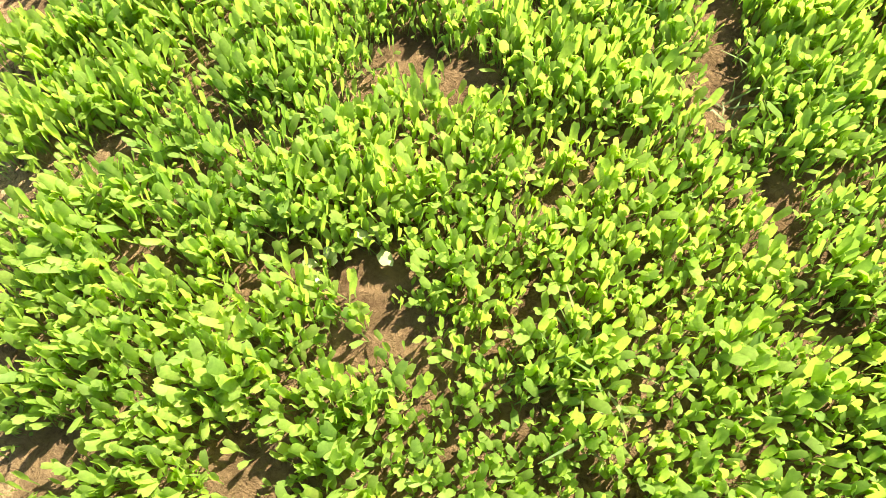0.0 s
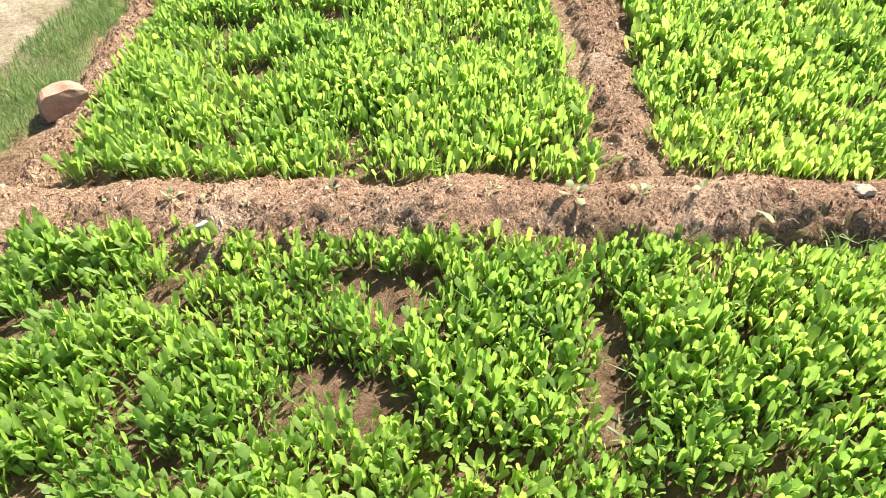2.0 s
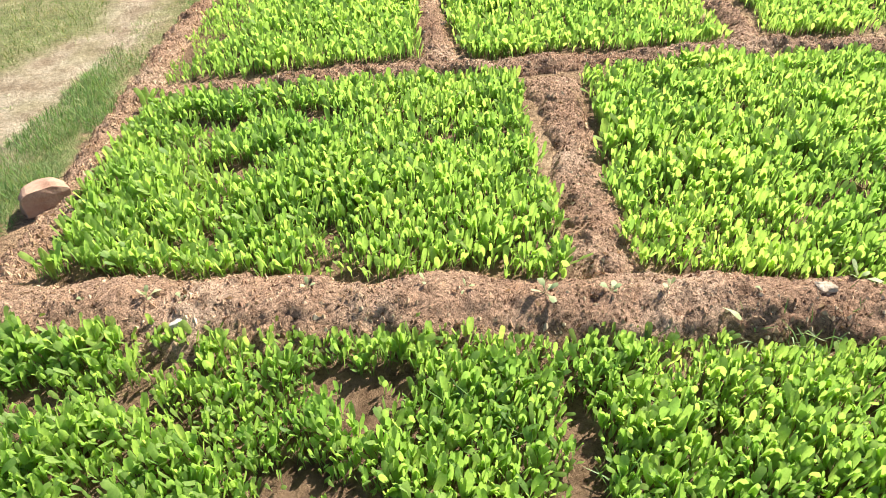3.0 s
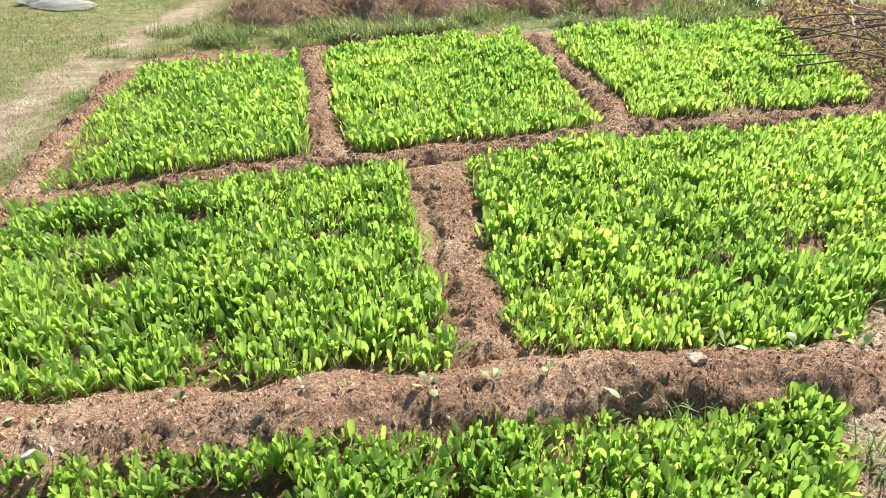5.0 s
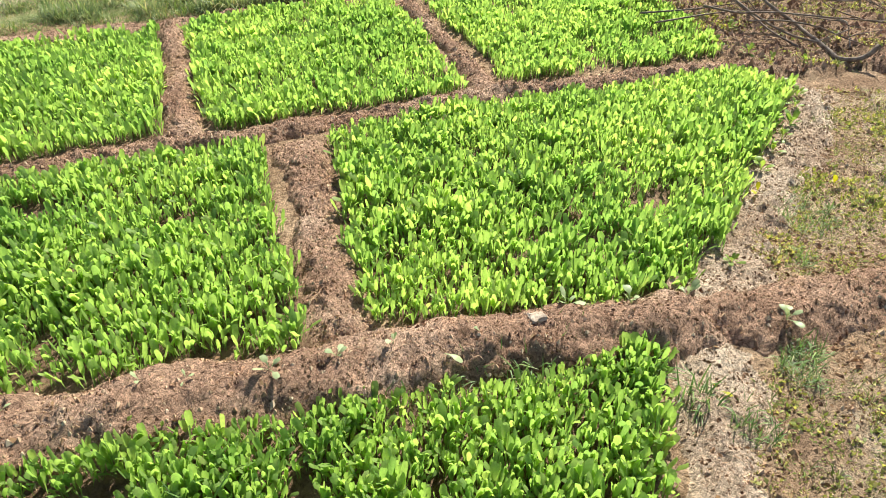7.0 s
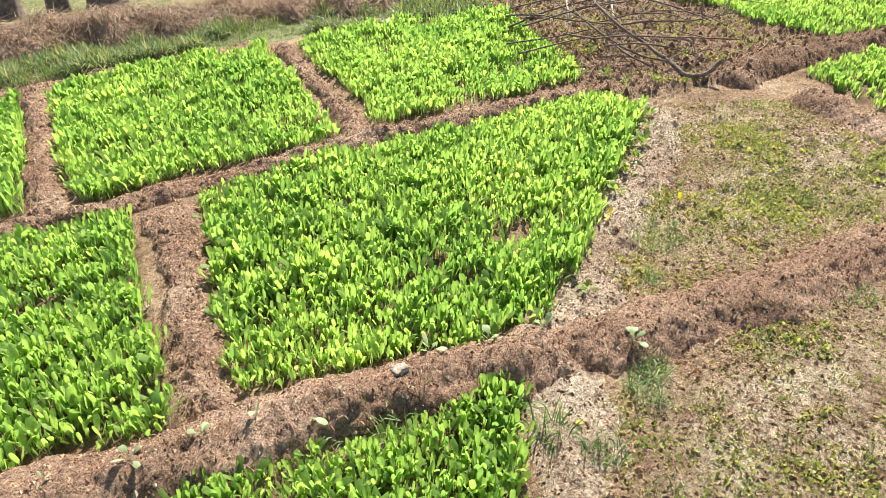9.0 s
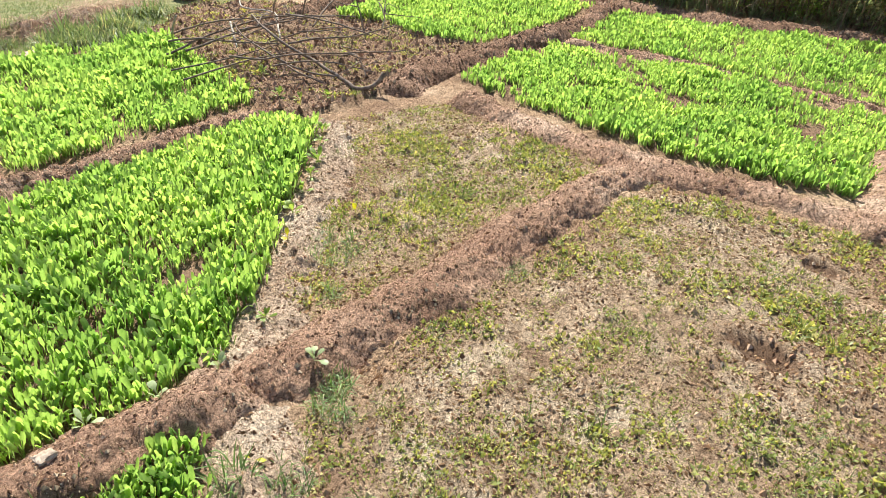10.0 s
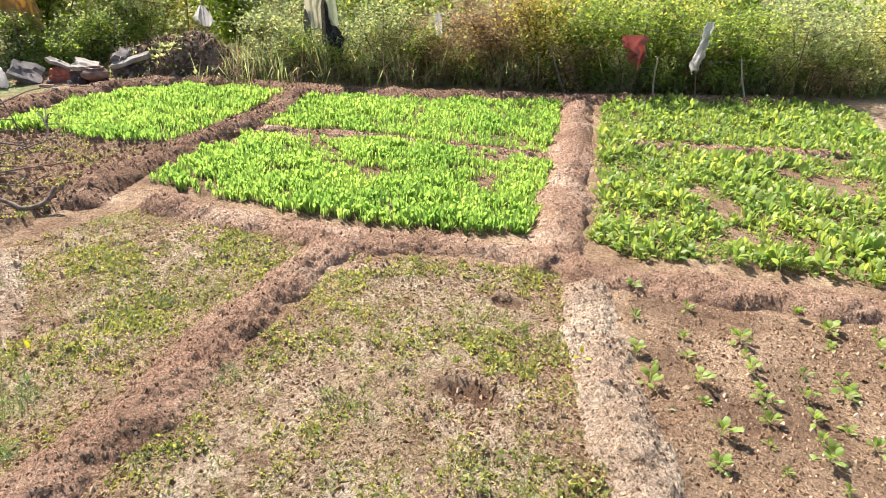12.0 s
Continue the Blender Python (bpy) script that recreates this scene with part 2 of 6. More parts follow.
RED_CLOTH = leaf_material("red_cloth", ((0.0, (0.50, 0.21, 0.22)), (1.0, (0.60, 0.30, 0.30))), (1.1, 1.0, 1.0), (0.5, 0.15, 0.15), 0.55, 0.85)
ORANGE_CLOTH = leaf_material("orange_cloth", ((0.0, (0.60, 0.37, 0.14)), (1.0, (0.68, 0.48, 0.24))), (1.0, 1.0, 0.9), (0.5, 0.3, 0.1), 0.5, 0.85)
BAG = leaf_material("thin_white_plastic", ((0.0, (0.81, 0.80, 0.84)), (1.0, (0.87, 0.86, 0.90))), (1.05, 1.02, 1.08), (0.8, 0.8, 0.84), 0.62, 0.4)
PLASTIC = plain_material("white_plastic", (0.40, 0.37, 0.33), (0.55, 0.52, 0.47), 15, 0.5, 0.4, 0.4)
GREY_SLAB = plain_material("grey_slab", (0.12, 0.105, 0.10), (0.24, 0.215, 0.20), 8, 0.95, 0.05, 0.4)
PURPLE_GREY = plain_material("dusty_sacking", (0.10, 0.08, 0.08), (0.26, 0.22, 0.21), 12, 0.95, 0.1, 0.6, 0.01)
TERRACOTTA = plain_material("terracotta", (0.17, 0.10, 0.075), (0.34, 0.22, 0.17), 14, 0.85, 0.2, 0.3)
SOOT = plain_material("sooty_clay", (0.02, 0.018, 0.017), (0.07, 0.055, 0.05), 20, 0.9, 0.2, 0.4)
BLUE_PLASTIC = plain_material("blue_plastic", (0.22, 0.32, 0.38), (0.36, 0.46, 0.52), 10, 0.5, 0.4, 0.3)
RED_BRICK = plain_material("red_brick", (0.38, 0.11, 0.07), (0.52, 0.20, 0.14), 20, 0.9, 0.2, 0.5)
WIRE = plain_material("rusty_wire", (0.12, 0.09, 0.07), (0.25, 0.2, 0.17), 40, 0.6, 0.4, 0.2, 0.001, 0.6)

# ---- mesh helpers ----


def mesh_of(name, verts, faces, material, along=None, smooth=True):
    """A mesh from arrays; faces: an array of equal-sized faces, or a list of such arrays."""
    groups = faces if isinstance(faces, list) else [faces]
    groups = [np.asarray(g, np.int64) for g in groups if len(g)]
    me = bpy.data.meshes.new(name)
    me.vertices.add(len(verts))
    me.vertices.foreach_set("co", np.asarray(verts, np.float32).ravel())
    loops = np.concatenate([g.ravel() for g in groups])
    sizes = np.concatenate([np.full(len(g), g.shape[1]) for g in groups])
    me.loops.add(len(loops))
    me.loops.foreach_set("vertex_index", loops.astype(np.int32))
    me.polygons.add(len(sizes))
    me.polygons.foreach_set("loop_start", np.r_[0, np.cumsum(sizes)[:-1]].astype(np.int32))
    me.polygons.foreach_set("use_smooth", np.full(len(sizes), smooth))
    me.update(calc_edges=True)
    if along is not None:
        me.attributes.new("along", 'FLOAT', 'POINT').data.foreach_set("value", np.asarray(along, np.float32))
    me.materials.append(material)
    return me


def place(name, me, parent=None, label="", m=None):
    ob = new(name, me)
    if parent is not None:
        ob.parent = parent
    if m is not None:
        ob.matrix_basis = m
    return tagged(ob, label)


def part(name, bm, material, parent, label=""):
    """Links a bmesh as one mesh object under a thing or a part."""
    me = bpy.data.meshes.new(name)
    bm.to_mesh(me)
    bm.free()
    me.materials.append(material)
    for p in me.polygons:
        p.use_smooth = True
    return place(name, me, parent, label)


def thing(name, label, category, group="", kind="", at=(0, 0, 0), turn=0):
    ob = new(name)
    ob.empty_display_size = 0.1
    ob.matrix_basis = pose(*at, 0, 0, turn)
    return tagged(ob, label, category, group, kind)


class Leaf:
    """One leaf shape, root at the origin, standing up along z and facing -y, one metre long."""

    def __init__(self, wide, sections, blade=0.45, bend=0.4, cup=0.25, twist=0.0, stalk=0.09, across=3, tip=None):
        cuts = {7: (0, 0.3, 0.50, 0.62, 0.78, 0.92, 1), 6: (0, 0.35, 0.55, 0.74, 0.92, 1), 5: (0, 0.52, 0.72, 0.92, 1), 4: (0, 0.55, 0.86, 1), 3: (0, 0.55, 1)}
        s = np.array(cuts[sections])
        b = np.clip((s - blade) / (1 - blade), 0, 1)
        shape = np.where(s < blade, stalk + (s / blade)**3 * 0.30, np.sin(np.pi * (0.12 + 0.70 * b))**0.6)
        shape = np.where(s >= 0.999, tip or (0.52 if sections > 3 else 0.2), shape) * wide / 2
        angle = bend * s**2
        ds = np.diff(s, prepend=0)
        z, y = np.cumsum(np.cos(angle) * ds), -np.cumsum(np.sin(angle) * ds)
        us = np.linspace(-1, 1, across)
        v = []
        for i in range(sections):
            tw = twist * s[i]
            for u in us:
                lift = cup * shape[i] * u * u
                px, py = shape[i] * u, -lift
                end = 0.16 * wide * (1 - u * u) if i == sections - 1 else 0
                v.append((px * math.cos(tw) - py * math.sin(tw), y[i] + px * math.sin(tw) + py * math.cos(tw), z[i] + end))
        self.v = np.array(v)
        self.along = np.repeat(s, across)
        self.f = np.array([(i * across + k, i * across + k + 1, (i + 1) * across + k + 1, (i + 1) * across + k) for i in range(sections - 1) for k in range(across - 1)])


class SpoonLeaf:
    """A stalked leaf with a rounded, gently waved blade; root at the origin, standing up along z and facing -y, one metre long."""

    def __init__(self, wide, cuts, blade=0.45, bend=0.4, cup=0.3, twist=0.0, across=3, wave=0.0, stalk=0.13, tip=0.84):
        s = np.array(cuts)
        b = np.clip((s - blade) / (1 - blade), 0, 1)
        grow = np.sin(np.pi / 2 * np.clip(b / 0.5, 0, 1))**1.15
        ends = np.sqrt(np.clip(1 - (np.clip(b - 0.5, 0, 1) / 0.5)**2.4 * tip, 0, 1))
        half = wide / 2 * (stalk + (1 - stalk) * grow * ends)
        angle = bend * s**2.2
        ds = np.diff(s, prepend=0)
        z, y = np.cumsum(np.cos(angle) * ds), -np.cumsum(np.sin(angle) * ds)
        v = []
        for i in range(len(s)):
            tw = twist * s[i]
            for u in np.linspace(-1, 1, across):
                px = half[i] * u
                py = -cup * half[i] * u * u + wave * half[i] * u * math.sin(9.0 * s[i] + 2.0 * u)
                v.append((px * math.cos(tw) - py * math.sin(tw), y[i] + px * math.sin(tw) + py * math.cos(tw), z[i]))
        self.v = np.array(v)
        self.along = np.repeat(s, across)
        blade_faces = [(i * across + k, i * across + k + 1, (i + 1) * across + k + 1, (i + 1) * across + k) for i in range(1, len(s) - 1) for k in range(across - 1)]
        self.f = np.array([(0, across - 1, 2 * across - 1, across)] + blade_faces)  # the stalk is one face


class SmallLeaf:
    """A pointed leaf or blade of one folded quad, one metre long."""

    def __init__(self, wide, bend=0.5, widest=0.5, twist=0.0):
        h, c, sn = wide / 2, math.cos(twist), math.sin(twist)
        z1, y1 = widest * math.cos(bend * 0.3), -widest * math.sin(bend * 0.3)
        z2, y2 = z1 + (1 - widest) * math.cos(bend), y1 - (1 - widest) * math.sin(bend)
        self.v = np.array([(0, 0, 0), (h * c, y1 + h * sn, z1), (0, y2, z2), (-h * c, y1 - h * sn, z1)])
        self.along = np.array([0.0, 0.6, 1.0, 0.6])
        self.f = np.array([(0, 1, 2, 3)])


def leaves_mesh(name, kinds, which, pos, yaw, lean, size, width, material):
    """Many leaves as one mesh: each one turned by yaw, leaned outwards and scaled."""
    vs, fs, al, base = [], [], [], 0
    for k, leaf in enumerate(kinds):
        sel = which == k
        n = int(sel.sum())
        if not n:
            continue
        v = leaf.v[None] * np.stack([width[sel], size[sel], size[sel]], -1)[:, None]
        c, s = np.cos(lean[sel])[:, None], np.sin(lean[sel])[:, None]
        y, z = v[..., 1] * c - v[..., 2] * s, v[..., 1] * s + v[..., 2] * c
        c, s = np.cos(yaw[sel])[:, None], np.sin(yaw[sel])[:, None]
        x, y = v[..., 0] * c - y * s, v[..., 0] * s + y * c
        out = np.stack([x, y, z], -1) + pos[sel][:, None]
        vs.append(out.reshape(-1, 3))
        fs.append((leaf.f[None] + (base + np.arange(n) * len(leaf.v))[:, None, None]).reshape(-1, leaf.f.shape[1]))
        al.append(np.tile(leaf.along, n))
        base += n * len(leaf.v)
    return mesh_of(name, np.concatenate(vs), fs, material, np.concatenate(al))


def tube(points, radii, sides=7):
    """A tapering round stick along points, as arrays of vertices and faces."""
    p = np.array(points, float)
    d = np.gradient(p, axis=0)
    d /= np.linalg.norm(d, axis=1)[:, None] + 1e-9
    ref = np.where(np.abs(d[:, 2:3]) > 0.9, [[1.0, 0, 0]], [[0, 0, 1.0]])
    a = np.cross(d, ref)
    a /= np.linalg.norm(a, axis=1)[:, None] + 1e-9
    b = np.cross(d, a)
    r = np.broadcast_to(np.asarray(radii, float), len(p))
    w = np.arange(sides) * 2 * np.pi / sides
    v = p[:, None] + r[:, None, None] * (np.cos(w)[None, :, None] * a[:, None] + np.sin(w)[None, :, None] * b[:, None])
    i, k = np.meshgrid(np.arange(len(p) - 1), np.arange(sides), indexing="ij")
    k2 = (k + 1) % sides
    f = np.stack([i * sides + k, i * sides + k2, (i + 1) * sides + k2, (i + 1) * sides + k], -1).reshape(-1, 4)
    v = np.concatenate([v.reshape(-1, 3), p[:1], p[-1:]])
    n = len(p) * sides
    ks = np.arange(sides)
    caps = np.concatenate([np.stack([ks * 0 + n, (ks + 1) % sides, ks], -1), np.stack([ks * 0 + n + 1, n - sides + ks, n - sides + (ks + 1) % sides], -1)])
    return v, f, caps


def smooth_line(points, step):
    """A curve through the points, sampled every `step` metres."""
    p = np.array(points, float)
    t = np.r_[0, np.cumsum(np.linalg.norm(np.diff(p, axis=0), axis=1))]
    s = np.linspace(0, t[-1], max(3, int(t[-1] / step) + 1))
    m = np.gradient(p, t, axis=0)
    i = np.clip(np.searchsorted(t, s, side="right") - 1, 0, len(t) - 2)
    h = (t[i + 1] - t[i])[:, None]
    u = ((s - t[i]) / h[:, 0])[:, None]
    return (2 * u**3 - 3 * u**2 + 1) * p[i] + (u**3 - 2 * u**2 + u) * h * m[i] + (-2 * u**3 + 3 * u**2) * p[i + 1] + (u**3 - u**2) * h * m[i + 1]


def tubes_mesh(name, sticks, material, sides=6):
    vs, quads, tris, base = [], [], [], 0
    for pts, radii in sticks:
        v, f, c = tube(pts, radii, sides)
        vs.append(v)
        quads.append(f + base)
        tris.append(c + base)
        base += len(v)
    v = np.concatenate(vs)
    return mesh_of(name, v, [np.concatenate(quads), np.concatenate(tris)], material, np.full(len(v), 0.6))


# ---- the plan ----
BEDS = {}
BEDS["near"] = [(-1.28, 1.56), (-1.22, 1.1), (-1.08, 0.7), (-0.95, 0.3), (-0.85, 0.02), (0.98, 0.02), (1.05, 0.7), (1.25, 1.2), (1.46, 1.57)]
BEDS["mid_a"] = [(-1.28, 1.86), (0.39, 1.88), (0.35, 2.4), (0.3, 2.8), (0.27, 3.27), (-0.45, 3.19), (-1.33, 3.0), (-1.33, 2.4)]
BEDS["mid_b"] = [(0.63, 1.95), (0.95, 1.9), (1.68, 1.82), (2.1, 2.2), (2.6, 2.7), (3.19, 3.27), (3.17, 3.53), (2.6, 3.54), (1.4, 3.44), (0.67, 3.33)]
BEDS["far_l"] = [(-1.38, 3.33), (-1.09, 3.4), (-0.21, 3.57), (-0.28, 4.3), (-0.35, 5.15), (-1.35, 5.0), (-1.4, 4.5), (-1.41, 3.55)]
BEDS["far_m"] = [(0.09, 3.55), (1.43, 3.77), (1.4, 4.4), (1.34, 5.0), (1.33, 5.66), (0.43, 5.42), (-0.11, 5.22), (0.0, 4.2)]
BEDS["far_r"] = [(1.72, 3.86), (3.2, 3.95), (3.32, 5.4), (3.22, 5.68), (2.35, 5.72), (1.64, 5.58), (1.68, 5.0), (1.76, 4.4)]
BEDS["east_a"] = [(4.6, 3.36), (4.58, 1.7), (4.68, 1.1), (4.84, 0.68), (5.6, 0.76), (6.3, 0.84), (6.28, 1.9), (6.15, 2.6), (5.98, 3.44), (5.2, 3.43)]
BEDS["east_b"] = [(6.25, 3.48), (6.5, 2.3), (6.56, 0.95), (7.2, 0.98), (8.45, 1.18), (8.2, 1.8), (7.75, 2.9), (7.4, 3.68)]
BEDS["east_c"] = [(5.0, 5.28), (5.2, 4.85), (5.14, 4.35), (5.4, 3.95), (6.1, 3.9), (7.5, 4.1), (7.42, 4.7), (7.2, 5.2), (6.7, 5.5), (6.0, 5.58), (5.4, 5.45)]
for key, poly in list(BEDS.items()):  # the leaves reach over the foot of the ridges
    mx, my = sum(p[0] for p in poly) / len(poly), sum(p[1] for p in poly) / len(poly)
    out = 0.055 if key[:3] == "far" else 0.04
    BEDS[key] = [(px + out * (px - mx) / math.hypot(px - mx, py - my), py + out * (py - my) / math.hypot(px - mx, py - my)) for px, py in poly]
BEET_BED = [(4.95, 0.28), (4.75, 0.03), (4.88, -0.4), (4.98, -1.3), (5.1, -2.2), (9.9, -2.0), (10.0, -1.6), (9.1, 0.3), (8.7, 0.72), (6.6, 0.48)]
# bare gaps in the beds: x, y, radius along x, radius along y
GAPS = {}
GAPS["near"] = [(-0.2, 1.41, 0.15, 0.075), (-0.34, 1.12, 0.1, 0.06), (-0.19, 1.05, 0.08, 0.05), (0.36, 1.28, 0.05, 0.11), (0.34, 1.08, 0.06, 0.1), (-0.83, 1.37, 0.06, 0.05), (-1.05, 1.36, 0.1, 0.05), (-1.16, 1.24, 0.07, 0.05), (-0.92, 0.81, 0.06, 0.05), (0.44, 0.82, 0.04, 0.05), (-0.43, 1.0, 0.05, 0.04), (-0.35, 0.59, 0.07, 0.05), (-0.47, 0.62, 0.04, 0.03), (-0.28, 0.51, 0.06, 0.06), (-0.33, 0.44, 0.06, 0.04)]
GAPS["near"] += [(0.0, 0.56, 0.05, 0.03), (0.45, 0.74, 0.03, 0.06), (-1.08, 0.7, 0.05, 0.05), (-0.76, 0.58, 0.07, 0.04), (-0.58, 0.54, 0.05, 0.03), (-0.5, 0.23, 0.06, 0.04), (-0.84, 0.19, 0.07, 0.06), (-0.2, 0.41, 0.04, 0.04), (-0.66, 0.9, 0.05, 0.04), (-0.72, 0.78, 0.04, 0.03), (0.56, 0.9, 0.04, 0.03), (-0.05, 0.33, 0.05, 0.03), (0.98, 1.58, 0.2, 0.03), (-0.75, 1.5, 0.08, 0.06)]
GAPS["mid_a"] = [(-0.58, 2.91, 0.12, 0.07), (-0.84, 2.45, 0.13, 0.08), (-0.36, 2.06, 0.04, 0.03), (-0.02, 2.68, 0.09, 0.06), (-1.02, 2.83, 0.17, 0.05), (-1.03, 2.64, 0.06, 0.05), (-0.84, 2.25, 0.05, 0.05), (-0.4, 1.92, 0.05, 0.03), (-0.86, 2.9, 0.08, 0.03)]
GAPS["mid_b"] = [(1.88, 2.40, 0.11, 0.08), (1.48, 2.31, 0.08, 0.06), (1.54, 2.16, 0.07, 0.06), (1.05, 2.7, 0.05, 0.03), (1.35, 2.55, 0.04, 0.03)]
GAPS["far_l"] = [(-1.25, 3.75, 0.05, 0.06), (-1.1, 3.55, 0.05, 0.03), (-1.2, 3.95, 0.04, 0.05)]
GAPS["far_m"] = [(0.75, 4.1, 0.06, 0.03), (1.0, 4.75, 0.06, 0.03)]
GAPS["far_r"] = [(2.75, 5.62, 0.12, 0.08), (2.2, 5.0, 0.06, 0.04)]
GAPS["east_a"] = [(5.62, 1.18, 0.2, 0.1), (5.53, 2.3, 0.1, 0.2), (5.5, 2.02, 0.08, 0.14), (5.67, 2.75, 0.09, 0.2), (6.2, 1.3, 0.1, 0.14), (5.2, 2.6, 0.06, 0.14), (5.75, 3.05, 0.06, 0.2), (5.1, 1.9, 0.05, 0.1)]
GAPS["east_b"] = [(7.4, 2.4, 0.06, 0.05)]
GAPS["east_c"] = [(6.1, 4.5, 0.06, 0.05)]
GAPS["beet"] = [(5.82, -0.53, 0.22, 0.12), (6.7, -1.28, 0.3, 0.16), (5.32, -0.59, 0.14, 0.1), (6.1, -0.34, 0.16, 0.1), (6.9, -1.0, 0.2, 0.1), (7.35, -0.4, 0.16, 0.6), (7.5, -1.2, 0.14, 0.5)]
HOLES = [(3.20, 0.52, 0.075, 0.13, 0.045), (3.97, 0.56, 0.055, 0.10, 0.030), (1.98, 1.50, 0.14, 0.10, 0.025), (2.5, 0.73, 0.04, 0.05, 0.02)]
PATH_SAND = [(-1.85, 2.0), (-1.78, 2.75), (-1.76, 3.4), (-1.74, 3.8), (-1.72, 4.3), (-1.66, 4.9), (-1.55, 5.5), (-1.42, 6.2), (-1.2, 7.2), (-1.45, 7.2), (-1.85, 6.0), (-2.1, 5.0), (-2.14, 4.5), (-2.08, 4.0), (-2.2, 3.5), (-2.6, 3.3), (-3.0, 2.9), (-2.8, 2.0)]
DUG = [(3.2, 3.5), (3.05, 5.3), (3.4, 5.9), (4.3, 6.7), (4.95, 6.1), (5.05, 5.4), (5.3, 4.85), (5.25, 4.35), (5.45, 3.85), (4.2, 3.5)]
DRY_A = [(1.75, 1.75), (2.4, 2.25), (3.4, 3.3), (4.2, 3.1), (4.15, 1.75)]
DRY_B = [(1.2, 0.9), (1.8, 1.5), (4.15, 1.52), (4.4, 0.4), (3.0, -0.05), (2.0, -0.4), (1.0, -0.3)]
SEEDLING_BED = [(2.6, -0.4), (3.2, -0.22), (4.3, 0.0), (4.45, -1.3), (4.5, -2.2), (2.4, -2.2)]


def in_gap(x, y, gaps, grow=1.0):
    hit = np.zeros(len(x), bool)
    for gx, gy, rx, ry in gaps:
        wob = 1 + 0.35 * fbm(x, y, 0.07, 2, 5)
        hit |= ((x - gx) / rx)**2 + ((y - gy) / ry)**2 < (grow * wob)**2
    return hit


def ground_height(x, y):
    z = 0.016 * fbm(x, y, 0.55, 3, 3) + 0.006 * fbm(x, y, 0.05, 3, 8)
    dug = inside(x + 0.1 * vnoise(x * 6, y * 6, 2), y + 0.1 * vnoise(x * 6, y * 6, 4), DUG)
    z = z + np.where(dug, 0.02 + 0.05 * np.abs(fbm(x, y, 0.2, 3, 21)) + 0.3 * lumps(x, y, 0.14, 22), 0)
    bare = (x > 1.0) & (x < 5.0) & (y < 3.4)
    z = z + np.where(bare, 0.55 * lumps(x, y, 0.075, 23) * np.clip(0.5 + 1.6 * fbm(x, y, 0.4, 2, 24), 0.1, 1.3), 0)
    for hx, hy, rx, ry, deep in HOLES:
        r2 = (((x - hx) / rx)**2 + ((y - hy) / ry)**2) * (1 + 0.9 * fbm(x, y, 0.05, 3, 66))**2
        z = z - deep * np.exp(-r2 * r2) + 0.25 * deep * np.exp(-(np.sqrt(r2) - 1.5)**2 * 6)
    return z


# ---- ground ----


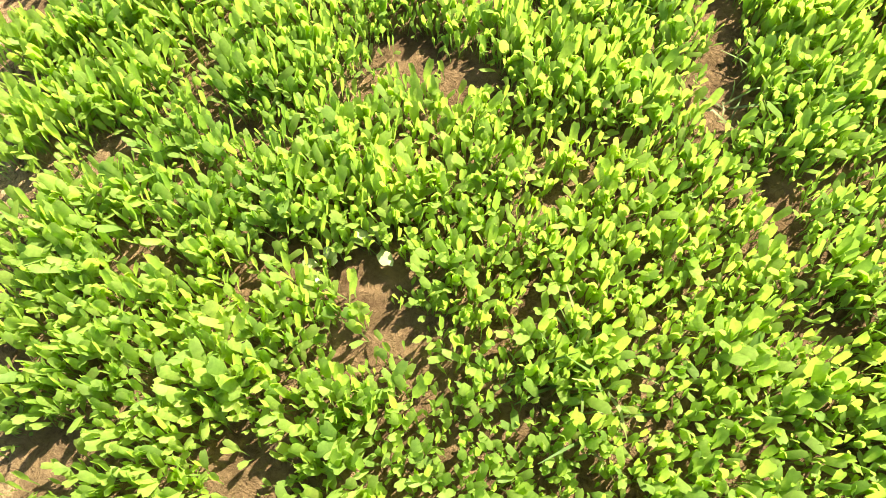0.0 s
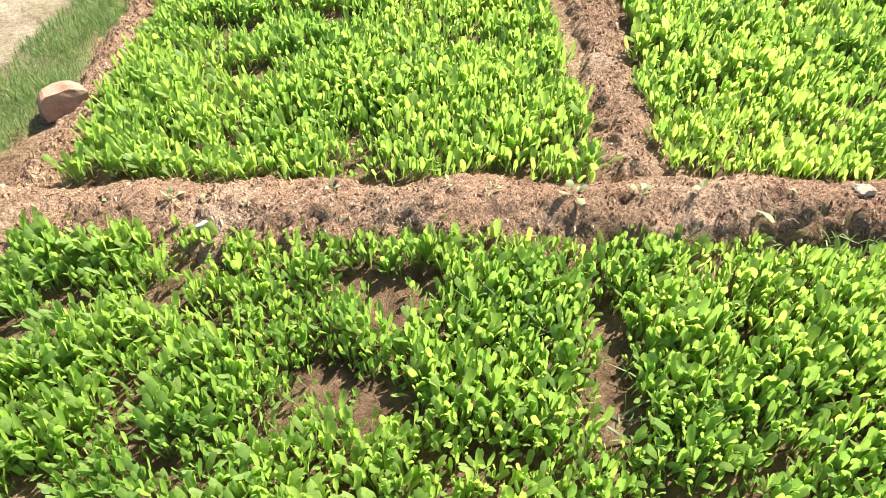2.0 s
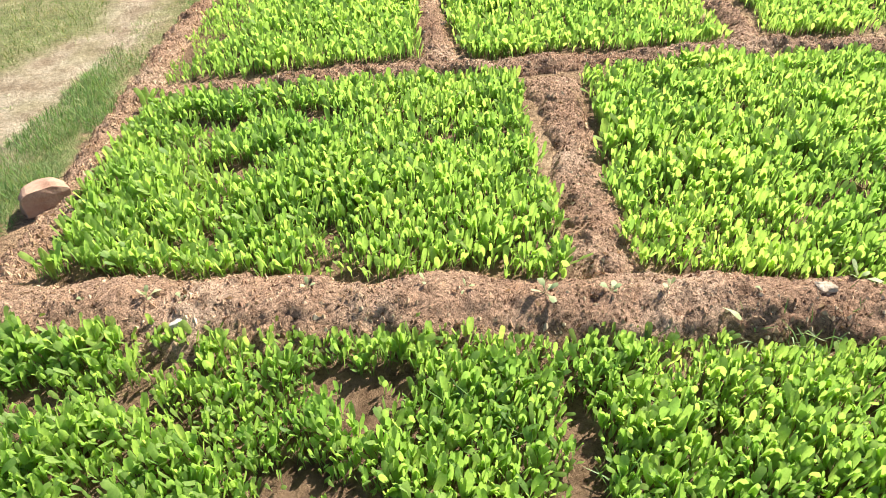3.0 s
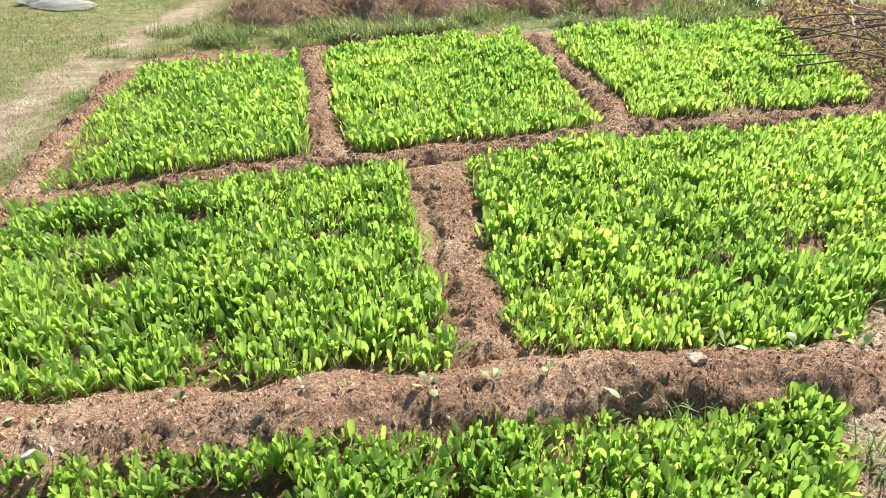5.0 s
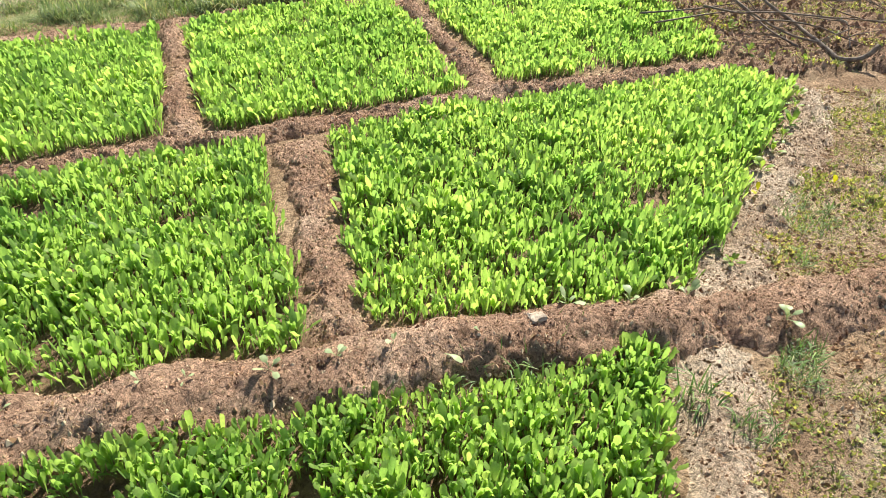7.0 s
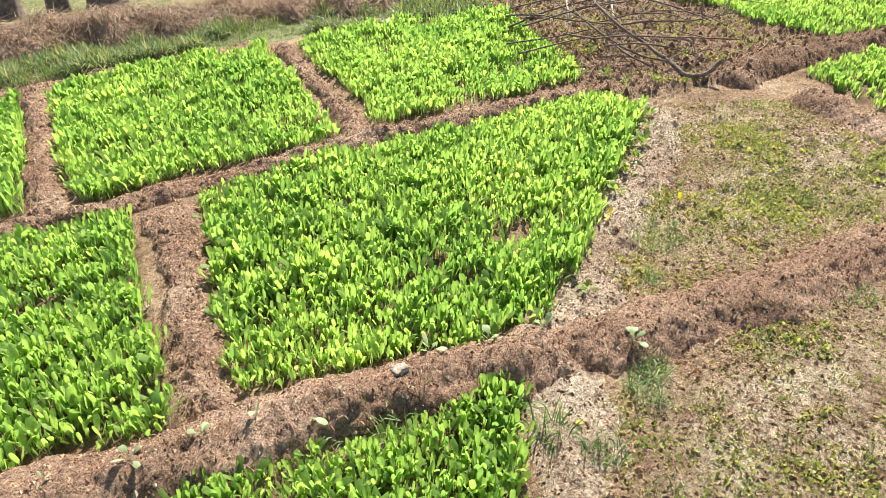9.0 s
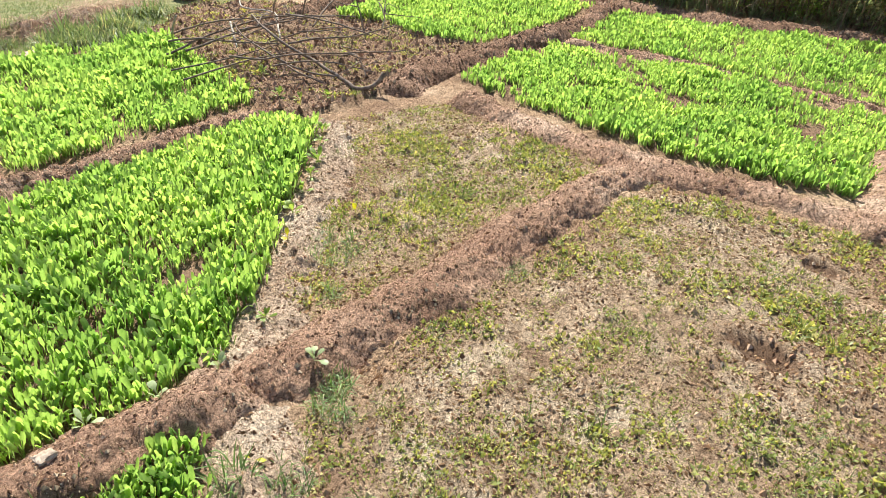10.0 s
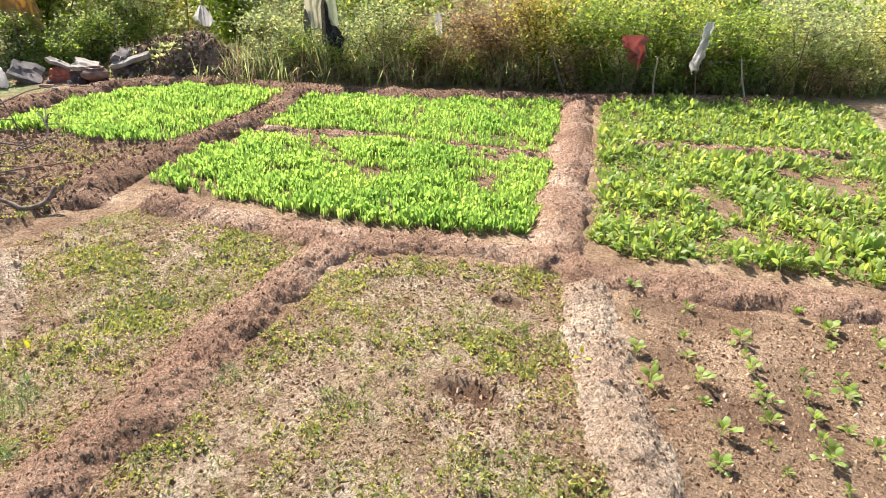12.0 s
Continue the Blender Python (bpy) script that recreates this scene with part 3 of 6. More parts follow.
def build_ground():
    def axis(lo, hi, step, far_lo, far_hi):
        mid = np.arange(lo, hi, step)
        out, d, v = [], step, lo
        while v > far_lo:
            d *= 1.13
            v -= d
            out.append(v)
        low, out, d, v = out[::-1], [], step, mid[-1]
        while v < far_hi:
            d *= 1.13
            v += d
            out.append(v)
        return np.r_[low, mid, out]
    xs, ys = axis(-2.4, 5.0, 0.031, -900, 900), axis(-1.0, 6.2, 0.033, -900, 900)
    x, y = [a.ravel() for a in np.meshgrid(xs, ys)]
    z = ground_height(x, y)
    nx, ny = len(xs), len(ys)
    i, k = np.meshgrid(np.arange(nx - 1), np.arange(ny - 1))
    f = np.stack([k * nx + i, k * nx + i + 1, (k + 1) * nx + i + 1, (k + 1) * nx + i], -1).reshape(-1, 4)
    me = mesh_of("ground", np.stack([x, y, z], -1), f, SOIL)
    jx, jy = x + 0.07 * fbm(x, y, 0.12, 3, 31), y + 0.07 * fbm(x, y, 0.12, 3, 41)
    px, py = x + 0.15 * fbm(x, y, 0.25, 4, 131), y + 0.2 * fbm(x, y, 0.25, 4, 141)
    on_path = sum(inside(px + ox, py + oy, PATH_SAND) * 1.0 for ox, oy in ((0.05, 0), (-0.05, 0), (0, 0.05), (0, -0.05), (0.1, 0.1), (-0.1, -0.1))) / 6
    on_path = on_path * np.clip(0.95 + 0.6 * fbm(x, y, 0.18, 3, 91), 0.3, 1)
    sandy = on_path * 1.0 + inside(jx, jy, DRY_A) * 0.8 + inside(jx, jy, DRY_B) * 0.8 + inside(jx, jy, SEEDLING_BED) * 0.12
    sandy += (jx > 9.0) * (jy < -1.5) * 0.8
    sandy = sandy * np.clip(0.9 + 0.9 * fbm(x, y, 0.35, 4, 57), 0.1, 1.3)
    rim = np.full(len(x), 9.0)
    for points, *_ in RIDGES:
        for (ax, ay), (bx, by) in zip(points, points[1:]):
            k = np.clip(((x - ax) * (bx - ax) + (y - ay) * (by - ay)) / ((bx - ax)**2 + (by - ay)**2), 0, 1)
            rim = np.minimum(rim, np.hypot(x - ax - k * (bx - ax), y - ay - k * (by - ay)))
    sandy = sandy * np.clip((rim + 0.12 * fbm(x, y, 0.2, 3, 27) - 0.12) / 0.25, 0, 1)
    damp = np.zeros(len(x))
    for poly in BEDS.values():
        damp = np.maximum(damp, inside(jx, jy, poly) * (0.75 + 0.25 * fbm(x, y, 0.3, 2, 6)))
    damp = np.maximum(damp, inside(jx, jy, BEET_BED) * 0.45)
    damp = np.maximum(damp, inside(jx, jy, DUG) * 0.55)
    damp = np.maximum(damp, inside(jx, jy, SEEDLING_BED) * np.clip(0.30 + 1.0 * fbm(x, y, 0.25, 3, 37), 0, 0.8))
    # two of the holes are tinted with the same dark brown
    damp = np.maximum(damp, (((((x - 3.20) / 0.08)**2 + ((y - 0.52) / 0.14)**2) < 1) | ((((x - 3.97) / 0.06)**2 + ((y - 0.56) / 0.11)**2) < 1)) * 0.9)
    edge = -1.58 + 0.08 * fbm(x, y, 0.3, 3, 12)
    turf = (jx < edge) | (jy > 5.75 + 0.1 * jx * (jx < 0)) & (jx < 4.6) | (jy > 6.4) | (jx > 10.5) | (jy < -6) | (jx < -4)
    turf = turf & ~((jx > 6.5) & (jx < 8.6) & (jy > 5.6) & (jy < 7.1))
    turf = turf * np.clip(0.85 + 0.5 * fbm(x, y, 0.4, 3, 14), 0, 1) * (1 - 0.95 * on_path) * (1 - inside(jx, jy, DUG))
    for key, arr in (("pale", on_path * 1.0), ("sandy", np.clip(sandy, 0, 1)), ("damp", np.clip(damp, 0, 1)), ("turf", np.clip(turf, 0, 1))):
        me.attributes.new(key, 'FLOAT', 'POINT').data.foreach_set("value", arr.astype(np.float32))
    tagged(new("ground", me), "brown farm soil, damp under crops and sandy where dry", "ground", kind="structure")


# ---- soil ridges ----
RIDGES = []
# points, width, height, material, label
RIDGES.append(([(-1.9, 1.55), (-1.2, 1.66), (-0.6, 1.69), (0.07, 1.70), (0.75, 1.72), (1.12, 1.71), (1.55, 1.67), (1.75, 1.70)], 0.33, 0.14, RIDGE, "crumbly pinkish brown soil ridge with dry straw"))
RIDGES.append(([(0.53, 1.78), (0.53, 2.0), (0.51, 2.5), (0.50, 2.85), (0.49, 3.36)], 0.24, 0.08, RIDGE, "narrow reddish soil ridge between two spinach beds"))
RIDGES.append(([(-1.55, 3.08), (-0.9, 3.22), (-0.4, 3.34), (0.07, 3.40), (0.6, 3.48), (1.2, 3.56), (1.9, 3.66), (2.65, 3.73), (3.35, 3.66)], 0.18, 0.08, RIDGE, "long brown soil ridge crossing between spinach beds"))
RIDGES.append(([(-0.06, 3.40), (-0.12, 4.05), (-0.20, 4.8), (-0.30, 5.40)], 0.20, 0.075, RIDGE, "straight brown soil ridge between two spinach beds"))
RIDGES.append(([(1.57, 3.6), (1.58, 4.38), (1.51, 5.0), (1.46, 5.70)], 0.18, 0.075, RIDGE, "narrow brown soil ridge with yellowed leaf litter"))
RIDGES.append(([(-1.55, 0.6), (-1.43, 1.1), (-1.40, 1.6), (-1.41, 2.1), (-1.44, 2.6), (-1.48, 3.0), (-1.52, 3.7), (-1.53, 4.4), (-1.58, 5.2)], 0.18, 0.05, RIDGE, "low crumbly soil ridge beside a grassy path"))
RIDGES.append(([(1.62, 1.62), (1.98, 1.95), (2.48, 2.38), (2.98, 2.83), (3.4, 3.42)], 0.32, 0.05, TRODDEN, "low worn soil ridge beside the dry bed"))
RIDGES.append(([(1.68, 1.66), (1.5, 1.2), (1.3, 0.7), (1.2, 0.1)], 0.34, 0.045, TRODDEN, "flat worn soil bank at the end of a spinach bed"))
RIDGES.append(([(1.6, 1.68), (2.1, 1.66), (2.77, 1.65), (3.4, 1.67), (3.9, 1.69), (4.3, 1.62)], 0.28, 0.095, RIDGE, "crumbly brown soil ridge across the dry beds"))
RIDGES.append(([(4.3, 3.15), (4.29, 2.5), (4.28, 2.05), (4.32, 1.6), (4.42, 1.15), (4.5, 0.8), (4.5, 0.45), (4.44, 0.1), (4.49, -0.35), (4.58, -0.8), (4.62, -1.3), (4.7, -2.4)], 0.31, 0.11, RIDGE, "long raised soil ridge of dry brown clods"))
RIDGES.append(([(4.4, 0.3), (4.2, 0.2), (3.84, 0.1), (3.46, -0.02), (3.12, -0.11), (2.85, -0.18), (2.2, -0.4)], 0.31, 0.085, TRODDEN, "dry sandy soil ridge beside the seedling bed"))
RIDGES.append(([(4.5, 0.42), (5.0, 0.5), (5.55, 0.57), (6.7, 0.72), (8.5, 0.97)], 0.36, 0.12, RIDGE, "straw-strewn soil ridge between spinach and beet beds"))
RIDGES.append(([(3.95, 3.40), (4.3, 3.58), (4.7, 3.65), (5.3, 3.65), (5.94, 3.68), (6.57, 3.66), (7.1, 3.76), (7.7, 3.98)], 0.34, 0.13, DARK_SOIL, "dark brown soil ridge running toward the hedge"))
RIDGES.append(([(6.08, 3.6), (6.30, 3.0), (6.39, 2.23), (6.42, 1.7), (6.44, 1.06), (6.5, 0.75)], 0.15, 0.05, RIDGE, "thin low soil ridge between two spinach beds"))
RIDGES.append(([(6.9, 0.65), (7.1, 0.3), (7.27, -0.13), (7.52, -0.84), (7.8, -1.9)], 0.17, 0.06, RIDGE, "thin low soil ridge across the beet bed"))
RIDGES.append(([(7.7, 4.7), (7.75, 4.0), (8.02, 2.93), (8.5, 1.8), (8.8, 1.03), (9.25, -0.05), (9.9, -1.3)], 0.38, 0.10, DARK_SOIL, "shaded soil bank along the foot of the hedge"))
RIDGES.append(([(4.6, 5.55), (5.0, 5.70), (5.42, 5.84), (6.1, 5.93), (6.8, 5.82), (7.4, 5.4), (7.65, 4.85)], 0.34, 0.14, DARK_SOIL, "dark soil bank around the far spinach bed"))
RIDGES.append(([(-1.5, 5.15), (-0.9, 5.28), (-0.2, 5.42), (0.5, 5.58), (1.4, 5.78)], 0.2, 0.05, RIDGE, "low shaded soil bank below the grass strip"))
ridge_grids = []
STEP = 0.018  # spacing of the rows along a ridge
build_ground()


def clod_mesh(name, x, y, z, r, material, solid=False):
    """Many small lumps of earth as one mesh."""
    ico = np.array([(0, 0, 1), (1, 0, -0.5), (0.1, 1, -0.5), (-1, 0.1, -0.5), (0, -1, -0.5)])
    tri = np.array([(0, 1, 2), (0, 2, 3), (0, 3, 4), (0, 4, 1)])
    if solid:
        ico = np.array([(0, 0, 1), (1, 0, 0.1), (0.1, 1, 0), (-1, 0.1, 0.1), (0, -1, -0.1), (0, 0, -1)])
        tri = np.concatenate([tri, [(5, 2, 1), (5, 3, 2), (5, 4, 3), (5, 1, 4)]])
    n, k = len(x), len(ico)
    v = ico[None] * rng.uniform(0.6, 1.35, (n, k, 1)) * np.stack([r, r * rng.uniform(0.7, 1.1, n), r * rng.uniform(0.5, 0.9, n)], -1)[:, None]
    a = rng.uniform(0, 6.283, n)[:, None]
    v = np.stack([v[..., 0] * np.cos(a) - v[..., 1] * np.sin(a), v[..., 0] * np.sin(a) + v[..., 1] * np.cos(a), v[..., 2]], -1) + np.stack([x, y, z], -1)[:, None]
    f = (tri[None] + (np.arange(n) * k)[:, None, None]).reshape(-1, 3)
    return mesh_of(name, v.reshape(-1, 3), f, material, np.full(k * n, 0.9), smooth=False)


clod_shapes = [clod_mesh("clod", np.zeros(1), np.zeros(1), np.zeros(1), np.full(1, 0.018), RIDGE, True) for _ in range(8)]


def ridge_profile(u):
    return (0.5 + 0.5 * np.cos(np.pi * np.clip(u, -1, 1)))**0.55


def smooth_rows(line):
    out = np.array(line)
    for _ in range(12):
        out[1:-1] = (out[:-2] + out[1:-1] + out[2:]) / 3
    return out


def build_ridge(points, width, height, material, label, seed, fine):
    step, cols = (0.0105, 37) if fine else (STEP, 23)
    line = smooth_line([(x, y, 0) for x, y in points], step)[:, :2]
    s = np.arange(len(line)) * step
    line = line + 0.035 * np.stack([fbm(s, s * 0 + seed, 0.3, 3, seed + 31), fbm(s, s * 0 + seed, 0.3, 3, seed + 33)], -1)
    d = np.gradient(smooth_rows(line), axis=0)
    d /= np.linalg.norm(d, axis=1)[:, None]
    side = np.stack([-d[:, 1], d[:, 0]], -1)
    u = np.linspace(-1, 1, cols)
    wide = width * 0.52 * (1 + 0.30 * fbm(s, s * 0 + seed, 0.28, 3, seed))
    tall = height * 0.72 * (1 + 0.42 * fbm(s, s * 0 + seed, 0.22, 3, seed + 50))
    fade = np.clip(np.minimum(s, s[-1] - s) / 0.14, 0.0, 1)
    fade = fade * fade * (3 - 2 * fade)
    xy = line[:, None] + side[:, None] * (u[None, :] * 1.12 * wide[:, None])[..., None]
    x, y = xy[..., 0], xy[..., 1]
    lean = u[None] + 0.20 * fbm(x, y, 0.12, 3, seed + 17)
    z = ridge_profile(lean) * tall[:, None] * fade[:, None] - 0.035 * np.maximum(np.abs(u)[None]**6, (1 - fade[:, None])**2)
    wx, wy = x + 0.025 * fbm(x, y, 0.05, 3, seed + 21), y + 0.025 * fbm(x, y, 0.05, 3, seed + 23)
    rough = 0.026 * fbm(wx, wy, 0.13, 4, seed + 3) + 0.34 * lumps(wx, wy, 0.062, seed + 5) + 0.80 * lumps(wx, wy, 0.028, seed + 7) - 0.012
    z = z + rough * (0.30 + 0.70 * (1 - np.abs(u)[None]**4))
    n = len(line)
    i, k = np.meshgrid(np.arange(n - 1), np.arange(cols - 1), indexing="ij")
    f = np.stack([i * cols + k, i * cols + k + 1, (i + 1) * cols + k + 1, (i + 1) * cols + k], -1).reshape(-1, 4)
    me = mesh_of("soil_ridge", np.stack([x, y, z], -1).reshape(-1, 3), f, material)
    ridge_grids.append((x, y, z, s[-1]))
    ridge = new("soil_ridge", me)
    for _ in range(46):
        i, k = int(rng.integers(0, n)), int(rng.integers(cols // 8, cols - cols // 8))
        r = float(rng.uniform(0.2, 0.5))
        place("clod", clod_shapes[int(rng.integers(0, 8))], ridge, m=pose(float(x[i, k]), float(y[i, k]), float(z[i, k]), 0, 0, float(rng.uniform(0, 360))) @ Matrix.Diagonal((r, r, r, 1)))
    return tagged(ridge, label, "soil ridge", "soil ridges between the beds")


def on_ridge(grid, n, u):
    """Points on the surface of a ridge, u across it from -1 to 1."""
    x, y, z, _ = grid
    rows, cols = x.shape
    a, b = rng.uniform(0, rows - 1.001, n), (np.clip(u, -0.999, 0.999) + 1) / 2 * (cols - 1.001)
    i, k = a.astype(int), b.astype(int)
    a, b = a - i, b - k
    return [g[i, k] * (1 - a) * (1 - b) + g[i + 1, k] * a * (1 - b) + g[i, k + 1] * (1 - a) * b + g[i + 1, k + 1] * a * b for g in (x, y, z)]


def surface_height(x, y):
    """The top of the ground or of a ridge at one place."""
    z = float(ground_height(np.array([x]), np.array([y]))[0])
    for gx, gy, gz, _ in ridge_grids:
        d = (gx - x)**2 + (gy - y)**2
        k = np.unravel_index(np.argmin(d), d.shape)
        if d[k] < 0.02**2:
            z = max(z, float(gz[k]))
    return z


FINE = (0, 1, 2, 5, 6, 7, 8, 10)  # the ridges nearest the walk
for n, (pts, w, h, material, label) in enumerate(RIDGES):
    build_ridge(pts, w, h, material, label, 100 + 17 * n, n in FINE)

# ---- spinach beds ----
NEAR_LEAVES = [SpoonLeaf(w, (0, 0.46, 0.62, 0.90, 1), b + 0.06, be, c, t, 3, wv) for w, b, be, c, t, wv in
               ((0.20, 0.36, 0.15, 0.45, 0.4, 0.15), (0.22, 0.40, 0.4, 0.4, -0.5, 0.2), (0.165, 0.34, 0.1, 0.6, 0.8, 0.1), (0.21, 0.42, 0.7, 0.35, 0.0, 0.25), (0.22, 0.44, 0.3, 0.45, -0.9, 0.2), (0.145, 0.34, 0.2, 0.55, 0.2, 0.1), (0.19, 0.38, 1.1, 0.4, 0.5, 0.2))]
MID_LEAVES = [SpoonLeaf(w, (0, 0.48, 0.66, 0.90, 1), b + 0.04, be, c, t, 3, wv) for w, b, be, c, t, wv in
              ((0.195, 0.38, 0.2, 0.45, 0.4, 0.1), (0.215, 0.40, 0.5, 0.4, -0.5, 0.2), (0.16, 0.36, 0.1, 0.6, 0.8, 0.1), (0.21, 0.42, 0.9, 0.4, -0.2, 0.2), (0.145, 0.36, 0.3, 0.5, 0.1, 0.1))]
FAR_LEAVES = [SpoonLeaf(w, (0, 0.49, 0.66, 0.91, 1), 0.41, be, 0.0, t, 2, 0.0) for w, be, t in ((0.20, 0.2, 0.3), (0.225, 0.6, -0.4), (0.165, 0.1, 0.6))]
EAST_LEAVES = [SpoonLeaf(w, (0, 0.50, 0.82, 1), 0.38, be, 0.0, t, 2, 0.0, 0.16) for w, be, t in ((0.21, 0.2, 0.3), (0.24, 0.6, -0.4), (0.18, 0.1, 0.6))]


def plant_leaves(kinds, x, y, z, tall, count, spread_lean=0.17, scatter=0.006):
    """Arrays for leaves_mesh: a rosette of leaves at each root."""
    n = len(x)
    each = rng.integers(count[0], count[1] + 1, n)
    who = np.repeat(np.arange(n), each)
    m = len(who)
    yaw0 = rng.uniform(0, 6.283, n)
    order = np.concatenate([np.arange(c) for c in each])
    yaw = yaw0[who] + order * 2.4 + rng.normal(0, 0.4, m)
    lean = np.abs(rng.normal(0.06, spread_lean, m)) * (0.6 + 0.5 * rng.random(m))
    lean = np.clip(lean, 0, 1.25)
    size = tall[who] * np.where(rng.random(m) < 0.18, rng.uniform(0.4, 0.72, m), rng.uniform(0.76, 1.07, m))
    width = size * rng.uniform(0.86, 1.28, m)
    pos = np.stack([x[who] + rng.normal(0, scatter, m), y[who] + rng.normal(0, scatter, m), z[who] - 0.004], -1)
    return rng.integers(0, len(kinds), m), pos, yaw, lean, size, width


def build_bed(key, step, kinds, tall, count, label, nearest=None, lean=0.17):
    x, y = spread(BEDS[key], step)
    east = key[:4] == "east"
    far = east or key[:3] == "far"
    clump = fbm(x, y, 0.15, 3, 78) if far else fbm(x, y, 0.085, 2, 78)
    ragged = inside(x + 0.09 * fbm(x, y, 0.09, 3, 81), y + 0.09 * fbm(x, y, 0.09, 3, 83), BEDS[key])
    keep = ragged & (~in_gap(x, y, GAPS[key], 1.0) | (rng.random(len(x)) < 0.08)) & (fbm(x, y, 0.20, 3, 77) > (-0.58 if east else -0.62)) & (clump > (-0.44 if east else -0.56))
    x, y = x[keep], y[keep]
    z = ground_height(x, y)
    h = tall * (1.02 + 0.22 * fbm(x, y, 0.4, 2, 61) + (0.62 if far else 0.40) * clump[keep] + 0.10 * rng.normal(0, 1, len(x)))
    if key == "far_l":
        h *= np.clip(0.45 + 1.3 * (x + 1.45 + 0.25 * np.maximum(y - 3.9, 0)), 0.5, 1)
    h *= np.where(in_gap(x, y, GAPS[key], 1.6), 0.8, 1)
    single = np.zeros(len(x), bool)
    if nearest:
        (cx, cy), many = nearest
        single[np.argsort((x - cx)**2 + (y - cy)**2)[:many]] = True
    j = ~single
    bed = tagged(new("spinach_bed", leaves_mesh("spinach_bed", kinds, *plant_leaves(kinds, x[j], y[j], z[j], h[j], count, lean, 0.010), SPINACH)),
                 label, "spinach bed", "spinach beds", "stuff")
    if nearest:
        shapes = []
        for v in range(14):
            zero = np.zeros(1)
            shapes.append(leaves_mesh("spinach_plant", NEAR_LEAVES, *plant_leaves(NEAR_LEAVES, zero, zero, zero + 0.002, zero + tall, count, lean, 0.010), SPINACH))
        for n, i in enumerate(np.flatnonzero(single)):
            ob = new("spinach_plant", shapes[n % 14])
            ob.parent = bed
            s = float(h[i] / tall)
            ob.matrix_basis = pose(x[i], y[i], z[i], 0, 0, float(rng.uniform(0, 360))) @ Matrix.Diagonal((s, s, s, 1))
    return bed


build_bed("near", 0.0275, NEAR_LEAVES, 0.094, (4, 6), "dense bed of bright green young spinach with bare patches", ((-0.1, 0.75), 300), 0.15)
build_bed("mid_a", 0.029, MID_LEAVES, 0.092, (3, 6), "square bed of upright bright green young spinach", ((0.0, 2.0), 300), 0.15)
build_bed("mid_b", 0.029, MID_LEAVES, 0.092, (3, 6), "wide wedge-shaped bed of bright green young spinach", ((1.2, 2.0), 300), 0.15)
build_bed("far_l", 0.033, FAR_LEAVES, 0.086, (3, 6), "bed of young spinach thinning out beside the path")
build_bed("far_m", 0.033, FAR_LEAVES, 0.086, (3, 6), "full bed of bright green young spinach below the grass")
build_bed("far_r", 0.033, FAR_LEAVES, 0.086, (3, 6), "bright green spinach bed beside the dug soil")
build_bed("east_a", 0.034, EAST_LEAVES, 0.072, (4, 7), "patchy bed of light green young spinach with gaps")
build_bed("east_b", 0.037, EAST_LEAVES, 0.072, (4, 6), "light green spinach bed below the hedge")
build_bed("east_c", 0.038, EAST_LEAVES, 0.074, (4, 6), "light green spinach bed behind the branch heap")

# ---- beet bed ----
BROAD_LEAVES = [Leaf(w, 6, blade=b, bend=be, cup=c, twist=t) for w, b, be, c, t in
                ((0.30, 0.35, 0.6, 0.3, 0.2), (0.34, 0.38, 1.0, 0.35, -0.3), (0.27, 0.33, 0.35, 0.4, 0.4))]


BEET_LEAVES = [SpoonLeaf(w, (0, 0.34, 0.54, 0.8, 1), 0.30, be, 0.35, t, 3, 0.30, 0.13, 0.97) for w, be, t in ((0.27, 0.5, 0.5), (0.32, 1.0, -0.6), (0.23, 0.3, 0.8), (0.30, 1.6, 0.2))]


def build_beets():
    x, y = spread(BEET_BED, 0.078, 0.65)
    lush = fbm(x, y, 0.45, 3, 19)
    keep = ~in_gap(x, y, GAPS["beet"], 1.0) & ((lush > -0.34) | (x > 7.6))
    x, y, lush = x[keep], y[keep], lush[keep]
    z, size = ground_height(x, y), rng.uniform(0.065, 0.13, len(x)) * np.clip(1 + 0.6 * lush, 0.7, 1.4)
    single = np.zeros(len(x), bool)
    single[np.argsort((x - 5.2)**2 + (y + 0.3)**2)[:300]] = True
    j = ~single
    bed = tagged(new("beet_bed", leaves_mesh("beet_bed", BEET_LEAVES, *plant_leaves(BEET_LEAVES, x[j], y[j], z[j], size[j], (5, 9), 0.36, 0.014), BEET)),
                 "patchy bed of larger light green beet plants", "beet bed", kind="stuff")
    shapes = []
    for v in range(14):
        zero = np.zeros(1)
        shapes.append(leaves_mesh("beet_plant", BEET_LEAVES, *plant_leaves(BEET_LEAVES, zero, zero, zero + 0.002, zero + 0.14, (5, 9), 0.36, 0.014), BEET))
    for n, i in enumerate(np.flatnonzero(single)):
        ob = new("beet_plant", shapes[n % 14])
        ob.parent = bed
        k = float(size[i] / 0.14)
        ob.matrix_basis = pose(x[i], y[i], float(z[i]), 0, 0, float(rng.uniform(0, 360))) @ Matrix.Diagonal((k, k, k, 1))
    x, y = spread(BEET_BED, 0.045)
    keep = (fbm(x, y, 0.4, 3, 33) + 0.25 * rng.normal(0, 1, len(x)) > -0.22) & ~in_gap(x, y, GAPS["beet"])
    x, y = x[keep], y[keep]
    me = leaves_mesh("undergrowth", WEED_LEAVES, *plant_leaves(WEED_LEAVES, x, y, ground_height(x, y), rng.uniform(0.02, 0.06, len(x)), (6, 10), 0.7, 0.015), BEET)
    place("undergrowth", me, bed, "small green weeds between the beets")["kind"] = "stuff"


# ---- seedlings ----


